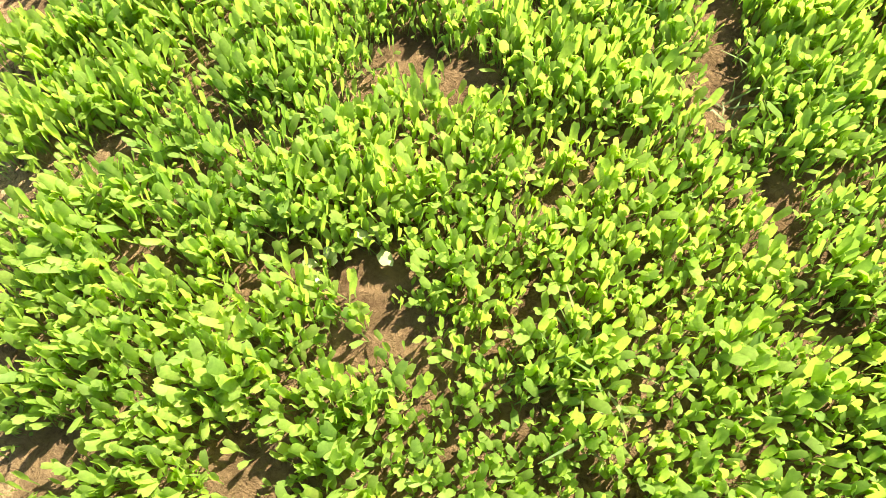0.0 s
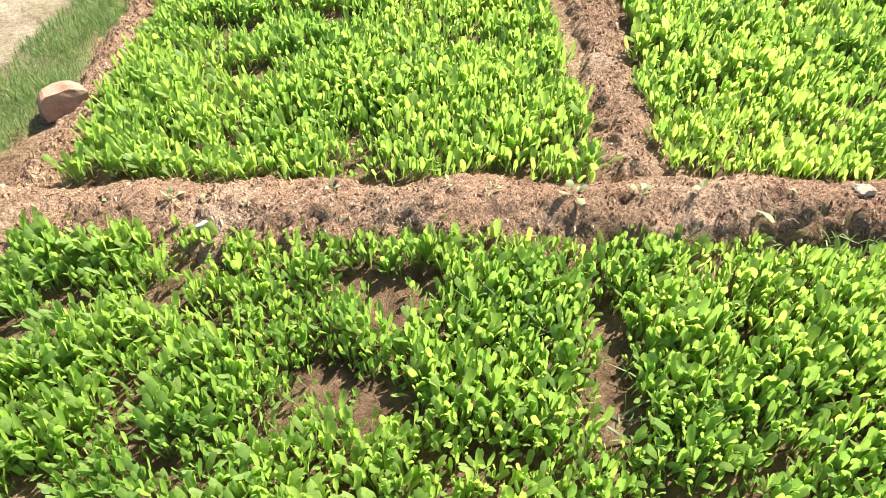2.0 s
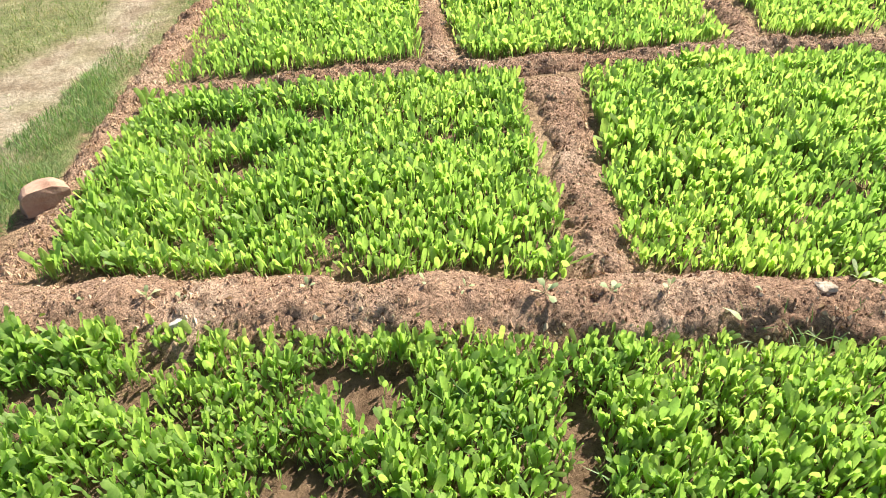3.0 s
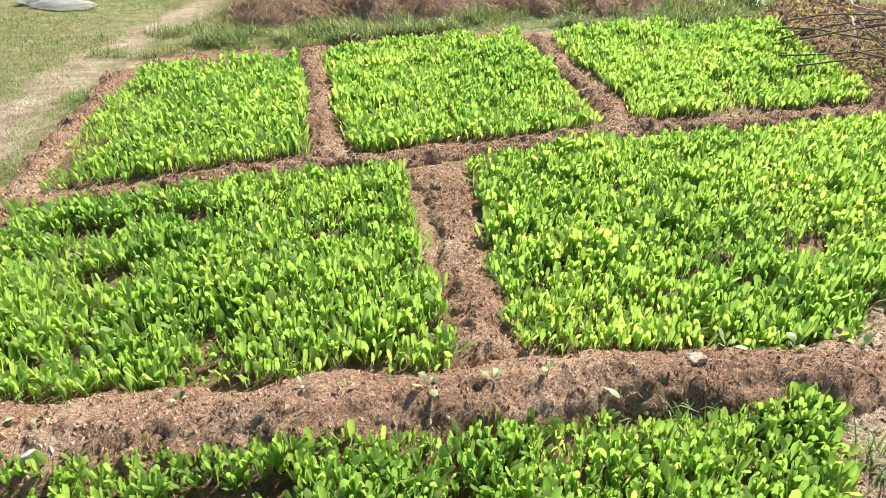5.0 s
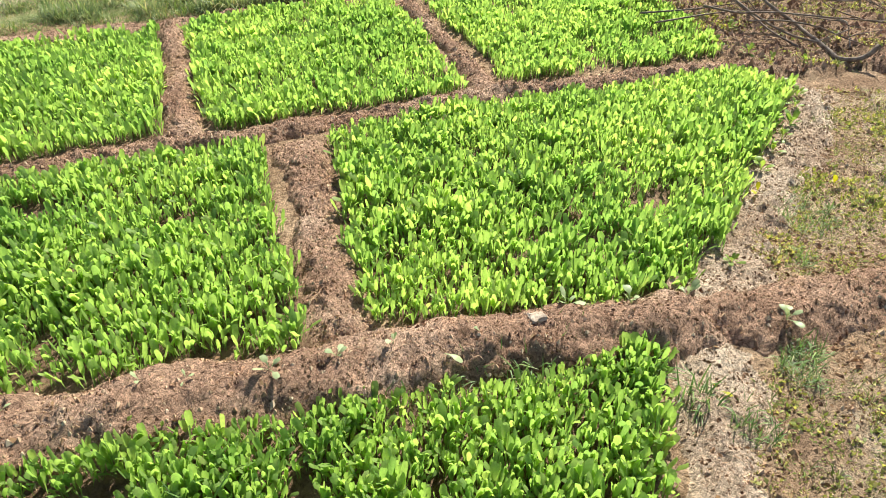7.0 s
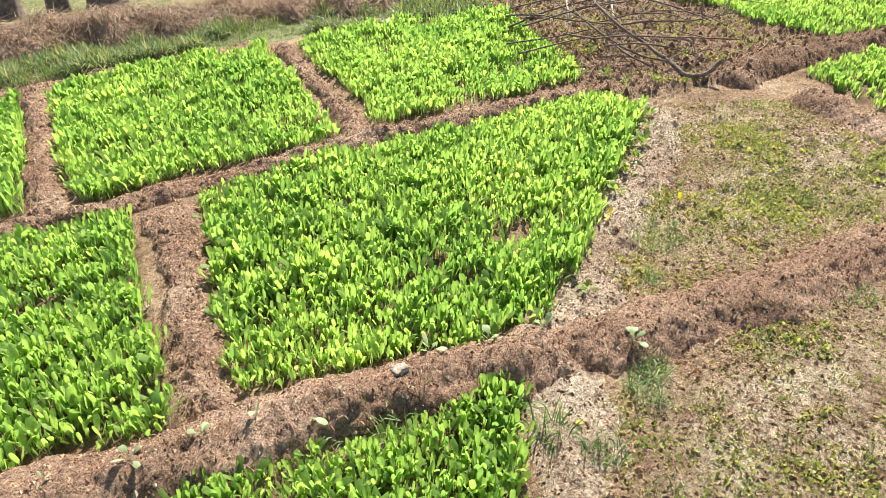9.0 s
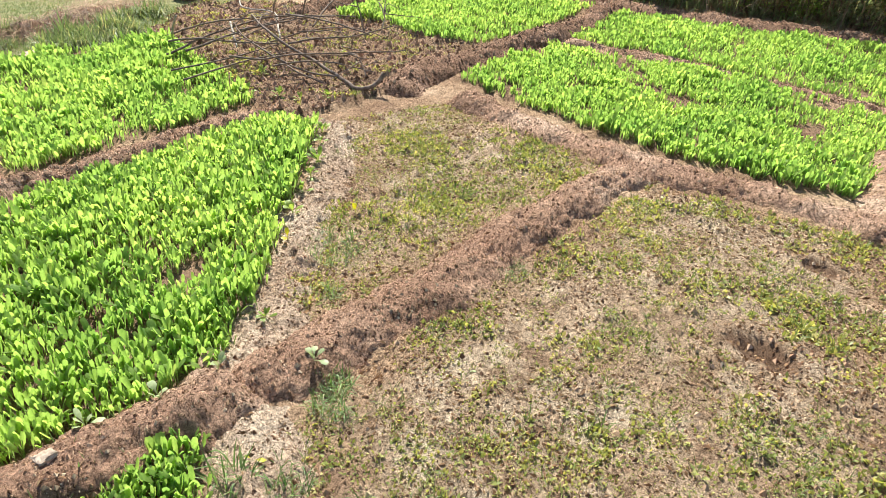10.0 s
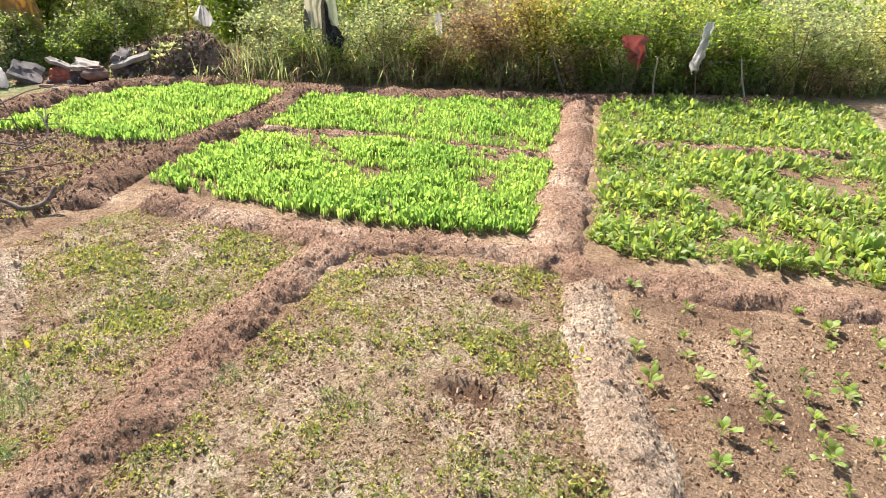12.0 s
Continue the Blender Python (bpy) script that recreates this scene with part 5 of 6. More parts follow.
BRANCHES.append(([(4.2, 5.17, 0.20), (4.2, 5.05, 0.47), (4.2, 4.97, 0.70), (4.22, 4.88, 0.92)], 0.010, 0.005, False))
BRANCHES.append(([(4.2, 4.76, 0.24), (4.2, 4.62, 0.52), (4.2, 4.42, 0.80), (4.22, 4.18, 0.96), (4.25, 3.95, 1.04)], 0.013, 0.005, False))
BRANCHES.append(([(4.30, 4.75, 0.16), (4.60, 4.92, 0.26), (5.10, 5.12, 0.33), (5.60, 5.25, 0.31), (6.05, 5.30, 0.22)], 0.013, 0.005, False))
BRANCHES.append(([(4.3, 4.08, 0.20), (4.3, 4.12, 0.34), (4.3, 4.20, 0.51), (4.3, 4.34, 0.67)], 0.010, 0.004, False))
BRANCHES.append(([(3.88, 3.95, 0.20), (4.03, 3.87, 0.18), (4.08, 3.85, 0.08), (4.06, 3.80, 0.04)], 0.008, 0.005, True))
BRANCHES.append(([(3.15, 4.70, 0.18), (3.60, 4.66, 0.26), (4.10, 4.62, 0.30), (4.55, 4.50, 0.26)], 0.014, 0.007, False))
BRANCHES.append(([(3.10, 4.95, 0.10), (3.55, 4.90, 0.22), (4.0, 4.80, 0.28), (4.45, 4.78, 0.22)], 0.015, 0.008, False))
BRANCHES.append(([(3.95, 4.9, 0.06), (4.2, 4.55, 0.20), (4.38, 4.2, 0.24), (4.5, 4.05, 0.18)], 0.010, 0.005, False))
BRANCHES.append(([(4.41, 6.48, 0.12), (4.44, 6.14, 0.16), (4.26, 5.72, 0.14), (4.33, 5.4, 0.16), (4.2, 5.1, 0.2)], 0.014, 0.010, True))
BRANCHES.append(([(4.35, 3.95, 0.30), (4.36, 3.93, 0.40), (4.33, 3.96, 0.50)], 0.010, 0.008, True))


def build_branches():
    heap = thing("branch_heap", "heap of bare cut branches lying on dug soil", "branches")
    limbs = []
    for n, (pts, a, b, peeled) in enumerate(BRANCHES):
        line = smooth_line(pts, 0.03)
        s = np.linspace(0, 1, len(line))
        line = line + 0.006 * np.stack([fbm(s * 3, s * 0 + n, 0.3, 2, n), fbm(s * 3, s * 0 + n, 0.3, 2, n + 60), fbm(s * 3, s * 0, 0.3, 2, n + 90)], -1)
        limbs.append(place("branch", tubes_mesh("branch", [(line, 0.62 * (a + (b - a) * s))], PALE_WOOD if peeled else BARK, 8), heap, "pale peeled branch" if peeled else ""))
    for n in range(3):
        c = np.array([rng.uniform(3.3, 4.4), rng.uniform(4.0, 5.1), rng.uniform(0.12, 0.3)])
        yaw, half = rng.uniform(-0.9, 0.9), rng.uniform(0.3, 0.6)
        d = np.array([math.cos(yaw), math.sin(yaw) * 0.6, rng.uniform(-0.15, 0.15)]) * half
        pts = [c - d, c + rng.normal(0, 0.04, 3), c + d]
        line = smooth_line([(q[0], q[1], max(q[2], 0.09)) for q in pts], 0.04)
        place("branch", tubes_mesh("branch", [(line, np.linspace(0.007, 0.003, len(line)))], BARK, 6), heap)
    for _ in range(30):
        which = int(rng.integers(0, len(BRANCHES)))
        pts = BRANCHES[which][0]
        line = smooth_line(pts, 0.03)
        start = line[rng.integers(len(line) // 4, len(line))]
        yaw, up, long = rng.uniform(0, 6.283), rng.uniform(-0.25, 0.5), rng.uniform(0.15, 0.45)
        end = start + long * np.array([math.cos(yaw), math.sin(yaw), up])
        end[2] = max(end[2], 0.08)
        mid = (start + end) / 2 + rng.normal(0, 0.03, 3)
        mid[2] = max(mid[2], 0.08)
        line = smooth_line([start, mid, end], 0.04)
        place("twig", tubes_mesh("twig", [(line, np.linspace(0.0045, 0.0018, len(line)))], BARK, 5), limbs[which])


build_branches()

# ---- dead brush behind the beds ----


def build_brush(name, centre, rx, ry, tall, n, label, material=STRAW):
    """A low heap of dead stalks over a mound."""
    x, y = centre
    a, d = rng.uniform(0, 6.283, n), np.sqrt(rng.random(n))
    px, py = x + rx * d * np.cos(a), y + ry * d * np.sin(a)
    pz = np.maximum(tall * 0.4 * (1 - d**2) + 0.15 * fbm(px, py, 0.25, 3, 5) * (1 - d**4), 0) + rng.uniform(0.0, 0.04, n)
    size = rng.uniform(0.07, 0.24, n)
    me = leaves_mesh("dead_growth", BLADES, rng.integers(0, 4, n), np.stack([px, py, pz], -1), rng.uniform(0, 6.283, n), rng.uniform(1.0, 1.9, n), size, size * 0.6, material)
    heap = thing(name, label, "brush heap", "brush heaps")
    ob = place("dead_growth", me, heap)
    ob["kind"] = "stuff"
    u = np.linspace(0, 1, 14)
    w = np.linspace(0, 2 * np.pi, 40, endpoint=False)
    uu, ww = np.meshgrid(u, w, indexing="ij")
    gx, gy = x + rx * uu * np.cos(ww), y + ry * uu * np.sin(ww)
    gz = tall * 0.36 * (1 - uu**2) + 0.15 * fbm(gx, gy, 0.25, 3, 5) * (1 - uu**4) - 0.04 * uu**4
    i, k = np.meshgrid(np.arange(13), np.arange(40), indexing="ij")
    f = np.stack([i * 40 + k, (i + 1) * 40 + k, (i + 1) * 40 + (k + 1) % 40, i * 40 + (k + 1) % 40], -1).reshape(-1, 4)
    place("mound", mesh_of("mound", np.stack([gx, gy, gz], -1).reshape(-1, 3), f, RIDGE), heap)


BROWN_STRAW = leaf_material("dead_stalk", ((0.0, (0.150, 0.088, 0.056)), (0.5, (0.362, 0.231, 0.144)), (1.0, (0.650, 0.463, 0.288))), (1.1, 1.0, 0.9), (0.2, 0.13, 0.09), 0.15, 0.75)
build_brush("brush_heap", (-0.48, 6.66), 0.66, 0.54, 0.44, 3000, "brown heap of dead weed stalks behind the beds", BROWN_STRAW)
build_brush("brush_heap", (0.20, 6.74), 0.58, 0.50, 0.38, 2400, "low brown heap of dead weed stalks in grass", BROWN_STRAW)
build_brush("brush_heap", (0.80, 6.62), 0.62, 0.46, 0.36, 2400, "brown heap of dead weed stalks behind the beds", BROWN_STRAW)
build_brush("straw_heap", (1.30, 6.80), 0.70, 0.42, 0.34, 2800, "heap of pale dry straw lying on the grass")
build_brush("brush_heap", (2.05, 6.55), 0.60, 0.38, 0.24, 2000, "heap of dead stalks mixed with grass", BROWN_STRAW)
build_brush("brush_heap", (2.85, 6.45), 0.50, 0.3, 0.15, 1500, "heap of dead stalks mixed with grass", BROWN_STRAW)
build_brush("straw_heap", (3.55, 6.9), 0.45, 0.3, 0.18, 900, "small heap of dry straw behind the branches")

# ---- hedge ----
SHRUB_LEAVES = [SmallLeaf(0.56, 0.5, 0.48, 0.3), SmallLeaf(0.46, 0.9, 0.5, -0.5), SmallLeaf(0.50, 0.2, 0.45, 0.0)]


def build_shrub(name, at, r, tall, n, leaf, material, label, stems=7, group="hedge shrubs"):
    near = name == "shrub"
    x, y = at
    bush = thing(name, label, "shrub", group, at=(x, y, 0))
    tips = []
    for s in range(stems):
        yaw = s * 2.4 + rng.uniform(-0.4, 0.4)
        reach = r * rng.uniform(0.3, 0.95)
        h = tall * rng.uniform(0.7, 1.0)
        foot = np.array([0.1 * r * math.cos(yaw), 0.1 * r * math.sin(yaw), -0.03])
        mid = np.array([0.45 * reach * math.cos(yaw + 0.3), 0.45 * reach * math.sin(yaw + 0.3), h * 0.5])
        top = np.array([reach * math.cos(yaw), reach * math.sin(yaw), h])
        line = smooth_line([foot, mid, top], 0.12)
        stem = place("stem", tubes_mesh("stem", [(line, np.linspace(0.012, 0.004, len(line)))], STEM, 5), bush)
        sticks = []
        tips.append(line)
        for b in range(4):
            p = line[int(len(line) * rng.uniform(0.3, 0.9))]
            yw = rng.uniform(0, 6.283)
            q = p + rng.uniform(0.2, 0.5) * r * np.array([math.cos(yw), math.sin(yw), rng.uniform(-0.1, 0.7)])
            q[2] = max(q[2], 0.03)
            tw = smooth_line([p, (p + q) / 2 + rng.normal(0, 0.03, 3), q], 0.12)
            sticks.append((tw, np.linspace(0.006, 0.002, len(tw))))
            tips.append(tw)
        if near:
            for stick in sticks:
                place("twig", tubes_mesh("twig", [stick], STEM, 4), stem)
        else:
            place("brushwood", tubes_mesh("brushwood", sticks, STEM, 4), stem)["kind"] = "stuff"
    pts = np.concatenate(tips)
    many = max(n // 34, 8)
    heart = pts[rng.integers(0, len(pts), many)] + rng.normal(0, 1, (many, 3)) * np.array([0.2, 0.2, 0.16]) * r
    own = rng.integers(0, many, n)
    pos = heart[own] + rng.normal(0, 1, (n, 3)) * (rng.uniform(0.05, 0.13, many)[own] * min(r, 0.7) / 0.6)[:, None]
    pos[:, 2] = np.where(pos[:, 2] < 0.03, rng.uniform(0.02, 0.3, n), pos[:, 2])
    size = leaf * rng.uniform(0.75, 1.25, many)[own] * rng.uniform(0.6, 1.4, n)
    me = leaves_mesh("foliage", SHRUB_LEAVES, rng.integers(0, 3, n), pos, rng.uniform(0, 6.283, n), rng.uniform(0.2, 1.9, n), size, size, material)
    place("foliage", me, bush)["kind"] = "stuff"


HEDGE = []
# x, y, radius, height, leaves, leaf length, material, label
HEDGE.append((8.2, 8.5, 0.8, 1.5, 2600, 0.07, HEDGE_GREEN, "dark green leafy shrub at the field's edge"))
HEDGE.append((6.5, 9.6, 0.9, 1.5, 2600, 0.07, HEDGE_GREEN, "dark green leafy shrub at the field's edge"))
HEDGE.append((8.7, 7.1, 0.7, 1.2, 2200, 0.06, HEDGE_GREY, "grey-green leafy shrub behind the rubbish"))
HEDGE.append((9.9, 6.3, 0.6, 1.2, 1800, 0.08, YELLOW_GREEN, "bright green shrub lit by the sun"))
HEDGE.append((8.75, 4.95, 0.5, 0.75, 2600, 0.05, HEDGE_GREY, "feathery grey-green weed clump beside the mound"))
HEDGE.append((8.65, 4.35, 0.45, 0.6, 1800, 0.045, HEDGE_GREY, "feathery grey-green weed clump below hanging clothes"))
HEDGE.append((8.95, 3.55, 0.5, 0.85, 2400, 0.045, HEDGE_GREY, "tall grey-green weeds along the hedge"))
HEDGE.append((9.1, 2.95, 0.5, 0.8, 2200, 0.045, HEDGE_BROWN, "dry brownish tangled weeds in the hedge"))
HEDGE.append((9.35, 2.25, 0.6, 1.1, 2800, 0.05, HEDGE_BROWN, "half-dry reddish brown shrub in the hedge"))
HEDGE.append((9.55, 1.65, 0.6, 1.2, 2800, 0.05, HEDGE_YELLOW, "yellowing leafy shrub in the hedge"))
HEDGE.append((9.75, 1.05, 0.6, 1.15, 3000, 0.05, HEDGE_GREEN, "green leafy shrub in the hedge"))
HEDGE.append((9.95, 0.45, 0.6, 1.1, 3000, 0.05, HEDGE_GREEN, "green leafy shrub behind a hanging red cloth"))
HEDGE.append((10.15, -0.15, 0.6, 1.1, 3000, 0.05, HEDGE_GREEN, "green leafy shrub behind a hanging white bag"))
HEDGE.append((10.4, -0.75, 0.6, 1.0, 2800, 0.05, HEDGE_GREEN, "green leafy shrub in the hedge"))
HEDGE.append((10.75, -1.35, 0.65, 1.0, 2600, 0.05, HEDGE_GREY, "grey-green leafy shrub in the hedge"))
HEDGE.append((11.2, -2.0, 0.7, 0.9, 2400, 0.05, HEDGE_GREY, "grey-green weedy shrub at the hedge's end"))
HEDGE.append((11.7, -2.9, 0.8, 0.9, 2400, 0.05, HEDGE_YELLOW, "yellowing weedy shrub at the hedge's end"))
HEDGE.append((12.2, -4.0, 0.9, 1.1, 2400, 0.06, HEDGE_YELLOW, "yellowing weedy shrub at the hedge's end"))
for x, y, r, tall, n, leaf, material, label in HEDGE:
    build_shrub("shrub", (x, y), r, tall, int(n * 2.0), leaf * 1.0, material, label)
for x, y, r, tall, n, leaf, material in ((7.2, 9.6, 1.0, 1.6, 3600, 0.08, HEDGE_GREEN), (8.6, 8.6, 1.0, 1.7, 4200, 0.075, HEDGE_GREY), (9.5, 7.6, 1.0, 1.6, 4200, 0.07, HEDGE_GREEN), (9.9, 5.3, 0.9, 1.5, 3600, 0.07, HEDGE_GREY),
                                         (10.1, 4.0, 0.9, 1.4, 3600, 0.07, HEDGE_GREEN), (5.2, 10.6, 1.2, 1.6, 3600, 0.09, HEDGE_GREEN), (6.2, 11.2, 1.2, 1.8, 3600, 0.09, HEDGE_GREY), (8.0, 10.6, 1.2, 1.8, 3600, 0.09, HEDGE_GREEN), (10.3, 9.4, 1.2, 1.8, 3600, 0.09, HEDGE_GREY)):
    build_shrub("background_shrub", (x, y), r, tall, int(n * 0.8), leaf * 1.15, material, "leafy shrub standing behind the field's edge", 7, group="background shrubs")
for n in range(15):
    t = n / 14
    x, y = 9.6 + 4.2 * t + 0.3 * math.sin(n * 2.1), 8.6 - 14.2 * t
    build_shrub("tall_shrub", (x + 1.1, y), 1.0, 1.12 + 0.2 * math.sin(n * 1.7), 2700, 0.088, (HEDGE_YELLOW, HEDGE_GREEN, HEDGE_GREY, HEDGE_GREEN)[n % 4], "tall sunlit shrub in the back row of the hedge", 8, group="back hedge shrubs")


def build_hedge_foot():
    """Dry grass and weeds along the foot of the hedge and on the earth mound."""
    line = smooth_line([(7.3, 6.3, 0), (8.1, 4.7, 0), (8.55, 3.6, 0), (9.0, 2.5, 0), (9.5, 1.1, 0), (10.1, -0.4, 0), (11.2, -2.4, 0), (12.2, -4.0, 0)], 0.02)
    n = 2200
    p = line[rng.integers(0, len(line), n)] + rng.normal(0, 1, (n, 3)) * (0.22, 0.22, 0)
    me = leaves_mesh("hedge_grass", BLADES, *blades_at(p[:, 0], p[:, 1], p[:, 0] * 0, rng.uniform(0.06, 0.18, n), (3, 5), 0.8), GRASS)
    tagged(new("hedge_grass", me), "long tangled grass along the foot of the hedge", "grass", kind="stuff")
    for name, n, material, low, high, off, label in (("dry_stalks", 2600, STRAW, 0.2, 0.6, 0.25, "tall dry brown weed stalks in front of the hedge"), ("tall_grass", 3600, HEDGE_GREY, 0.2, 0.6, 0.22, "tall grey-green grass and weeds before the hedge")):
        p = line[rng.integers(int(len(line) * 0.12), len(line), n)] + rng.normal(0, 1, (n, 3)) * (0.24, 0.24, 0) + np.array([off, 0.05, 0])
        some = fbm(p[:, 0], p[:, 1], 0.5, 2, n) + 0.3 * rng.normal(0, 1, n) > -0.2
        p = p[some]
        which, pos, yaw, lean, size, width = blades_at(p[:, 0], p[:, 1], p[:, 0] * 0, rng.uniform(low, high, len(p)), (3, 5), 0.35)
        me = leaves_mesh(name, BLADES, which, pos, yaw, lean, size, width * 0.3, material)
        tagged(new(name, me), label, "weeds", kind="stuff")


build_hedge_foot()
for n in range(9):
    build_shrub("edge_weed", (7.05 + 0.17 * n + 0.06 * math.sin(n * 5), 7.55 - 0.10 * n + 0.25 * math.sin(n * 2.6)), 0.36, 0.5 + 0.12 * math.sin(n * 1.9), 1400, 0.045, (HEDGE_GREY, HEDGE_GREEN, HEDGE_GREEN)[n % 3],
                "leafy weed clump behind the rubbish heap", 4, group="weeds behind the rubbish")
foot = smooth_line([(8.2, 4.85, 0), (8.6, 3.7, 0), (8.95, 2.5, 0), (9.3, 1.3, 0), (9.75, 0.0, 0), (10.3, -1.2, 0), (11.2, -2.5, 0)], 0.02)
for n in range(26):
    fx, fy, _ = foot[int((n + 0.5) / 26 * len(foot))]
    build_shrub("hedge_weed", (float(fx + 0.12 * math.sin(n * 3.1)), float(fy)), 0.32, 0.42 + 0.14 * math.sin(n * 2.3), 1500, 0.038, (HEDGE_GREY, HEDGE_GREEN, HEDGE_BROWN, HEDGE_GREEN, HEDGE_GREY)[n % 5],
                "low tangled weed clump at the foot of the hedge", 4, group="weeds at the hedge")

# ---- earth mound by the rubbish ----


def mound_xy(a, b):
    """From the mound's own long and short axis to the field."""
    return 7.94 - 0.50 * 0.98 * a + 0.87 * 0.58 * b, 5.66 + 0.87 * 0.98 * a + 0.50 * 0.58 * b


DUST = leaf_material("dusty_clod", ((0.0, (0.06, 0.04, 0.03)), (0.7, (0.18, 0.125, 0.095)), (1.0, (0.36, 0.30, 0.25))), (1, 1, 1), (0.2, 0.14, 0.1), 0.0, 0.95)


def build_mound():
    u = np.linspace(0, 1, 40)
    w = np.linspace(0, 2 * np.pi, 96, endpoint=False)
    uu, ww = np.meshgrid(u, w, indexing="ij")
    x, y = mound_xy(uu * np.cos(ww), uu * np.sin(ww))
    z = 0.43 * (1 - uu**1.8) + (0.20 * fbm(x, y, 0.35, 4, 71) + 0.07 * fbm(x, y, 0.09, 3, 72)) * (1 - uu**5) - 0.05 * uu**5
    i, k = np.meshgrid(np.arange(39), np.arange(96), indexing="ij")
    f = np.stack([i * 96 + k, (i + 1) * 96 + k, (i + 1) * 96 + (k + 1) % 96, i * 96 + (k + 1) % 96], -1).reshape(-1, 4)
    ob = thing("earth_mound", "dark mound of earth grown with dry stalks", "mound")
    place("earth", mesh_of("earth", np.stack([x, y, z], -1).reshape(-1, 3), f, DARK_SOIL), ob)
    n = 2600
    a, d = rng.uniform(0, 6.283, n), np.sqrt(rng.random(n)) * 0.98
    px, py = mound_xy(d * np.cos(a), d * np.sin(a))
    pz = 0.43 * (1 - d**1.8) + (0.20 * fbm(px, py, 0.35, 4, 71) + 0.07 * fbm(px, py, 0.09, 3, 72)) * (1 - d**5)
    place("loose_earth", clod_mesh("loose_earth", px, py, pz, 0.010 + 0.05 * rng.random(n)**5, DUST), ob, "loose grey and brown clods")["kind"] = "stuff"
    sel = rng.random(n) < 0.10
    gx, gy = px[sel], py[sel]
    me = leaves_mesh("weed_cover", SHRUB_LEAVES, *plant_leaves(SHRUB_LEAVES, gx, gy, pz[sel] + 0.02, np.full(len(gx), 0.05) * np.clip(0.6 + 1.4 * fbm(gx, gy, 0.3, 2, 15), 0.2, 2), (3, 6), 0.9), HEDGE_GREY)
    place("weed_cover", me, ob, "low grey-green weeds")["kind"] = "stuff"
    n = 700
    a, d = rng.uniform(0, 6.283, n), np.sqrt(rng.random(n)) * 0.95
    px, py = mound_xy(d * np.cos(a), d * np.sin(a))
    pz = 0.43 * (1 - d**1.8) + 0.20 * fbm(px, py, 0.35, 4, 71) * (1 - d**5)
    size = rng.uniform(0.06, 0.26, n)
    me = leaves_mesh("dead_growth", BLADES, rng.integers(0, 4, n), np.stack([px, py, pz], -1), rng.uniform(0, 6.283, n), rng.uniform(0.2, 1.6, n), size, size * 0.8, BROWN_STRAW)
    place("dead_growth", me, ob)["kind"] = "stuff"


build_mound()

# ---- hanging cloths and bags ----


def cloth_mesh(name, outline, folds, depth, material, seed, thick=0.004, ragged=0.0):
    """A hanging cloth: outline gives the left and right edge from top to bottom as (height, left, right)."""
    rows, cols = 24, 20
    hs = np.array([o[0] for o in outline])[::-1]
    ls = np.array([o[1] for o in outline])[::-1]
    rs = np.array([o[2] for o in outline])[::-1]
    h = np.linspace(hs[-1], hs[0], rows)
    left, right = np.interp(h, hs, ls), np.interp(h, hs, rs)
    u = np.linspace(0, 1, cols)
    hh, uu = np.meshgrid(h, u, indexing="ij")
    tear = ragged * (fbm(hh, uu * 0, 0.07, 3, seed + 20) * (1 - uu) + fbm(hh, uu * 0, 0.07, 3, seed + 22) * uu)
    x = left[:, None] + (right - left)[:, None] * uu + 0.02 * fbm(hh, uu, 0.12, 2, seed) + tear
    fall = (hs[-1] - hh) / (hs[-1] - hs[0] + 1e-6)
    y = depth * (0.3 + fall) * np.sin(folds * 2 * np.pi * uu + 2 * fbm(hh, uu, 0.3, 2, seed + 3)) + 0.5 * depth * fbm(hh, uu * 0.4, 0.1, 2, seed + 6)
    z = hh + (0.03 + ragged) * fbm(hh, uu * 0.6, 0.15, 2, seed + 9) * fall + ragged * fbm(uu, uu * 0, 0.25, 3, seed + 24) * fall**4
    front = np.stack([x, y, z], -1).reshape(-1, 3)
    i, k = np.meshgrid(np.arange(rows - 1), np.arange(cols - 1), indexing="ij")
    f = np.stack([i * cols + k, (i + 1) * cols + k, (i + 1) * cols + k + 1, i * cols + k + 1], -1).reshape(-1, 4)
    n = rows * cols
    rim = np.r_[np.arange(cols), np.arange(2, rows) * cols - 1, np.arange(n - 1, n - cols - 1, -1), np.arange(rows - 2, 0, -1) * cols]
    edge = np.stack([rim, np.roll(rim, -1), np.roll(rim, -1) + n, rim + n], -1)
    return mesh_of(name, np.concatenate([front, front + (0, thick, 0)]), np.concatenate([f, f[:, ::-1] + n, edge[:, ::-1]]), material, np.full(2 * n, 0.8))


FACE = -70  # the hanging things face the field


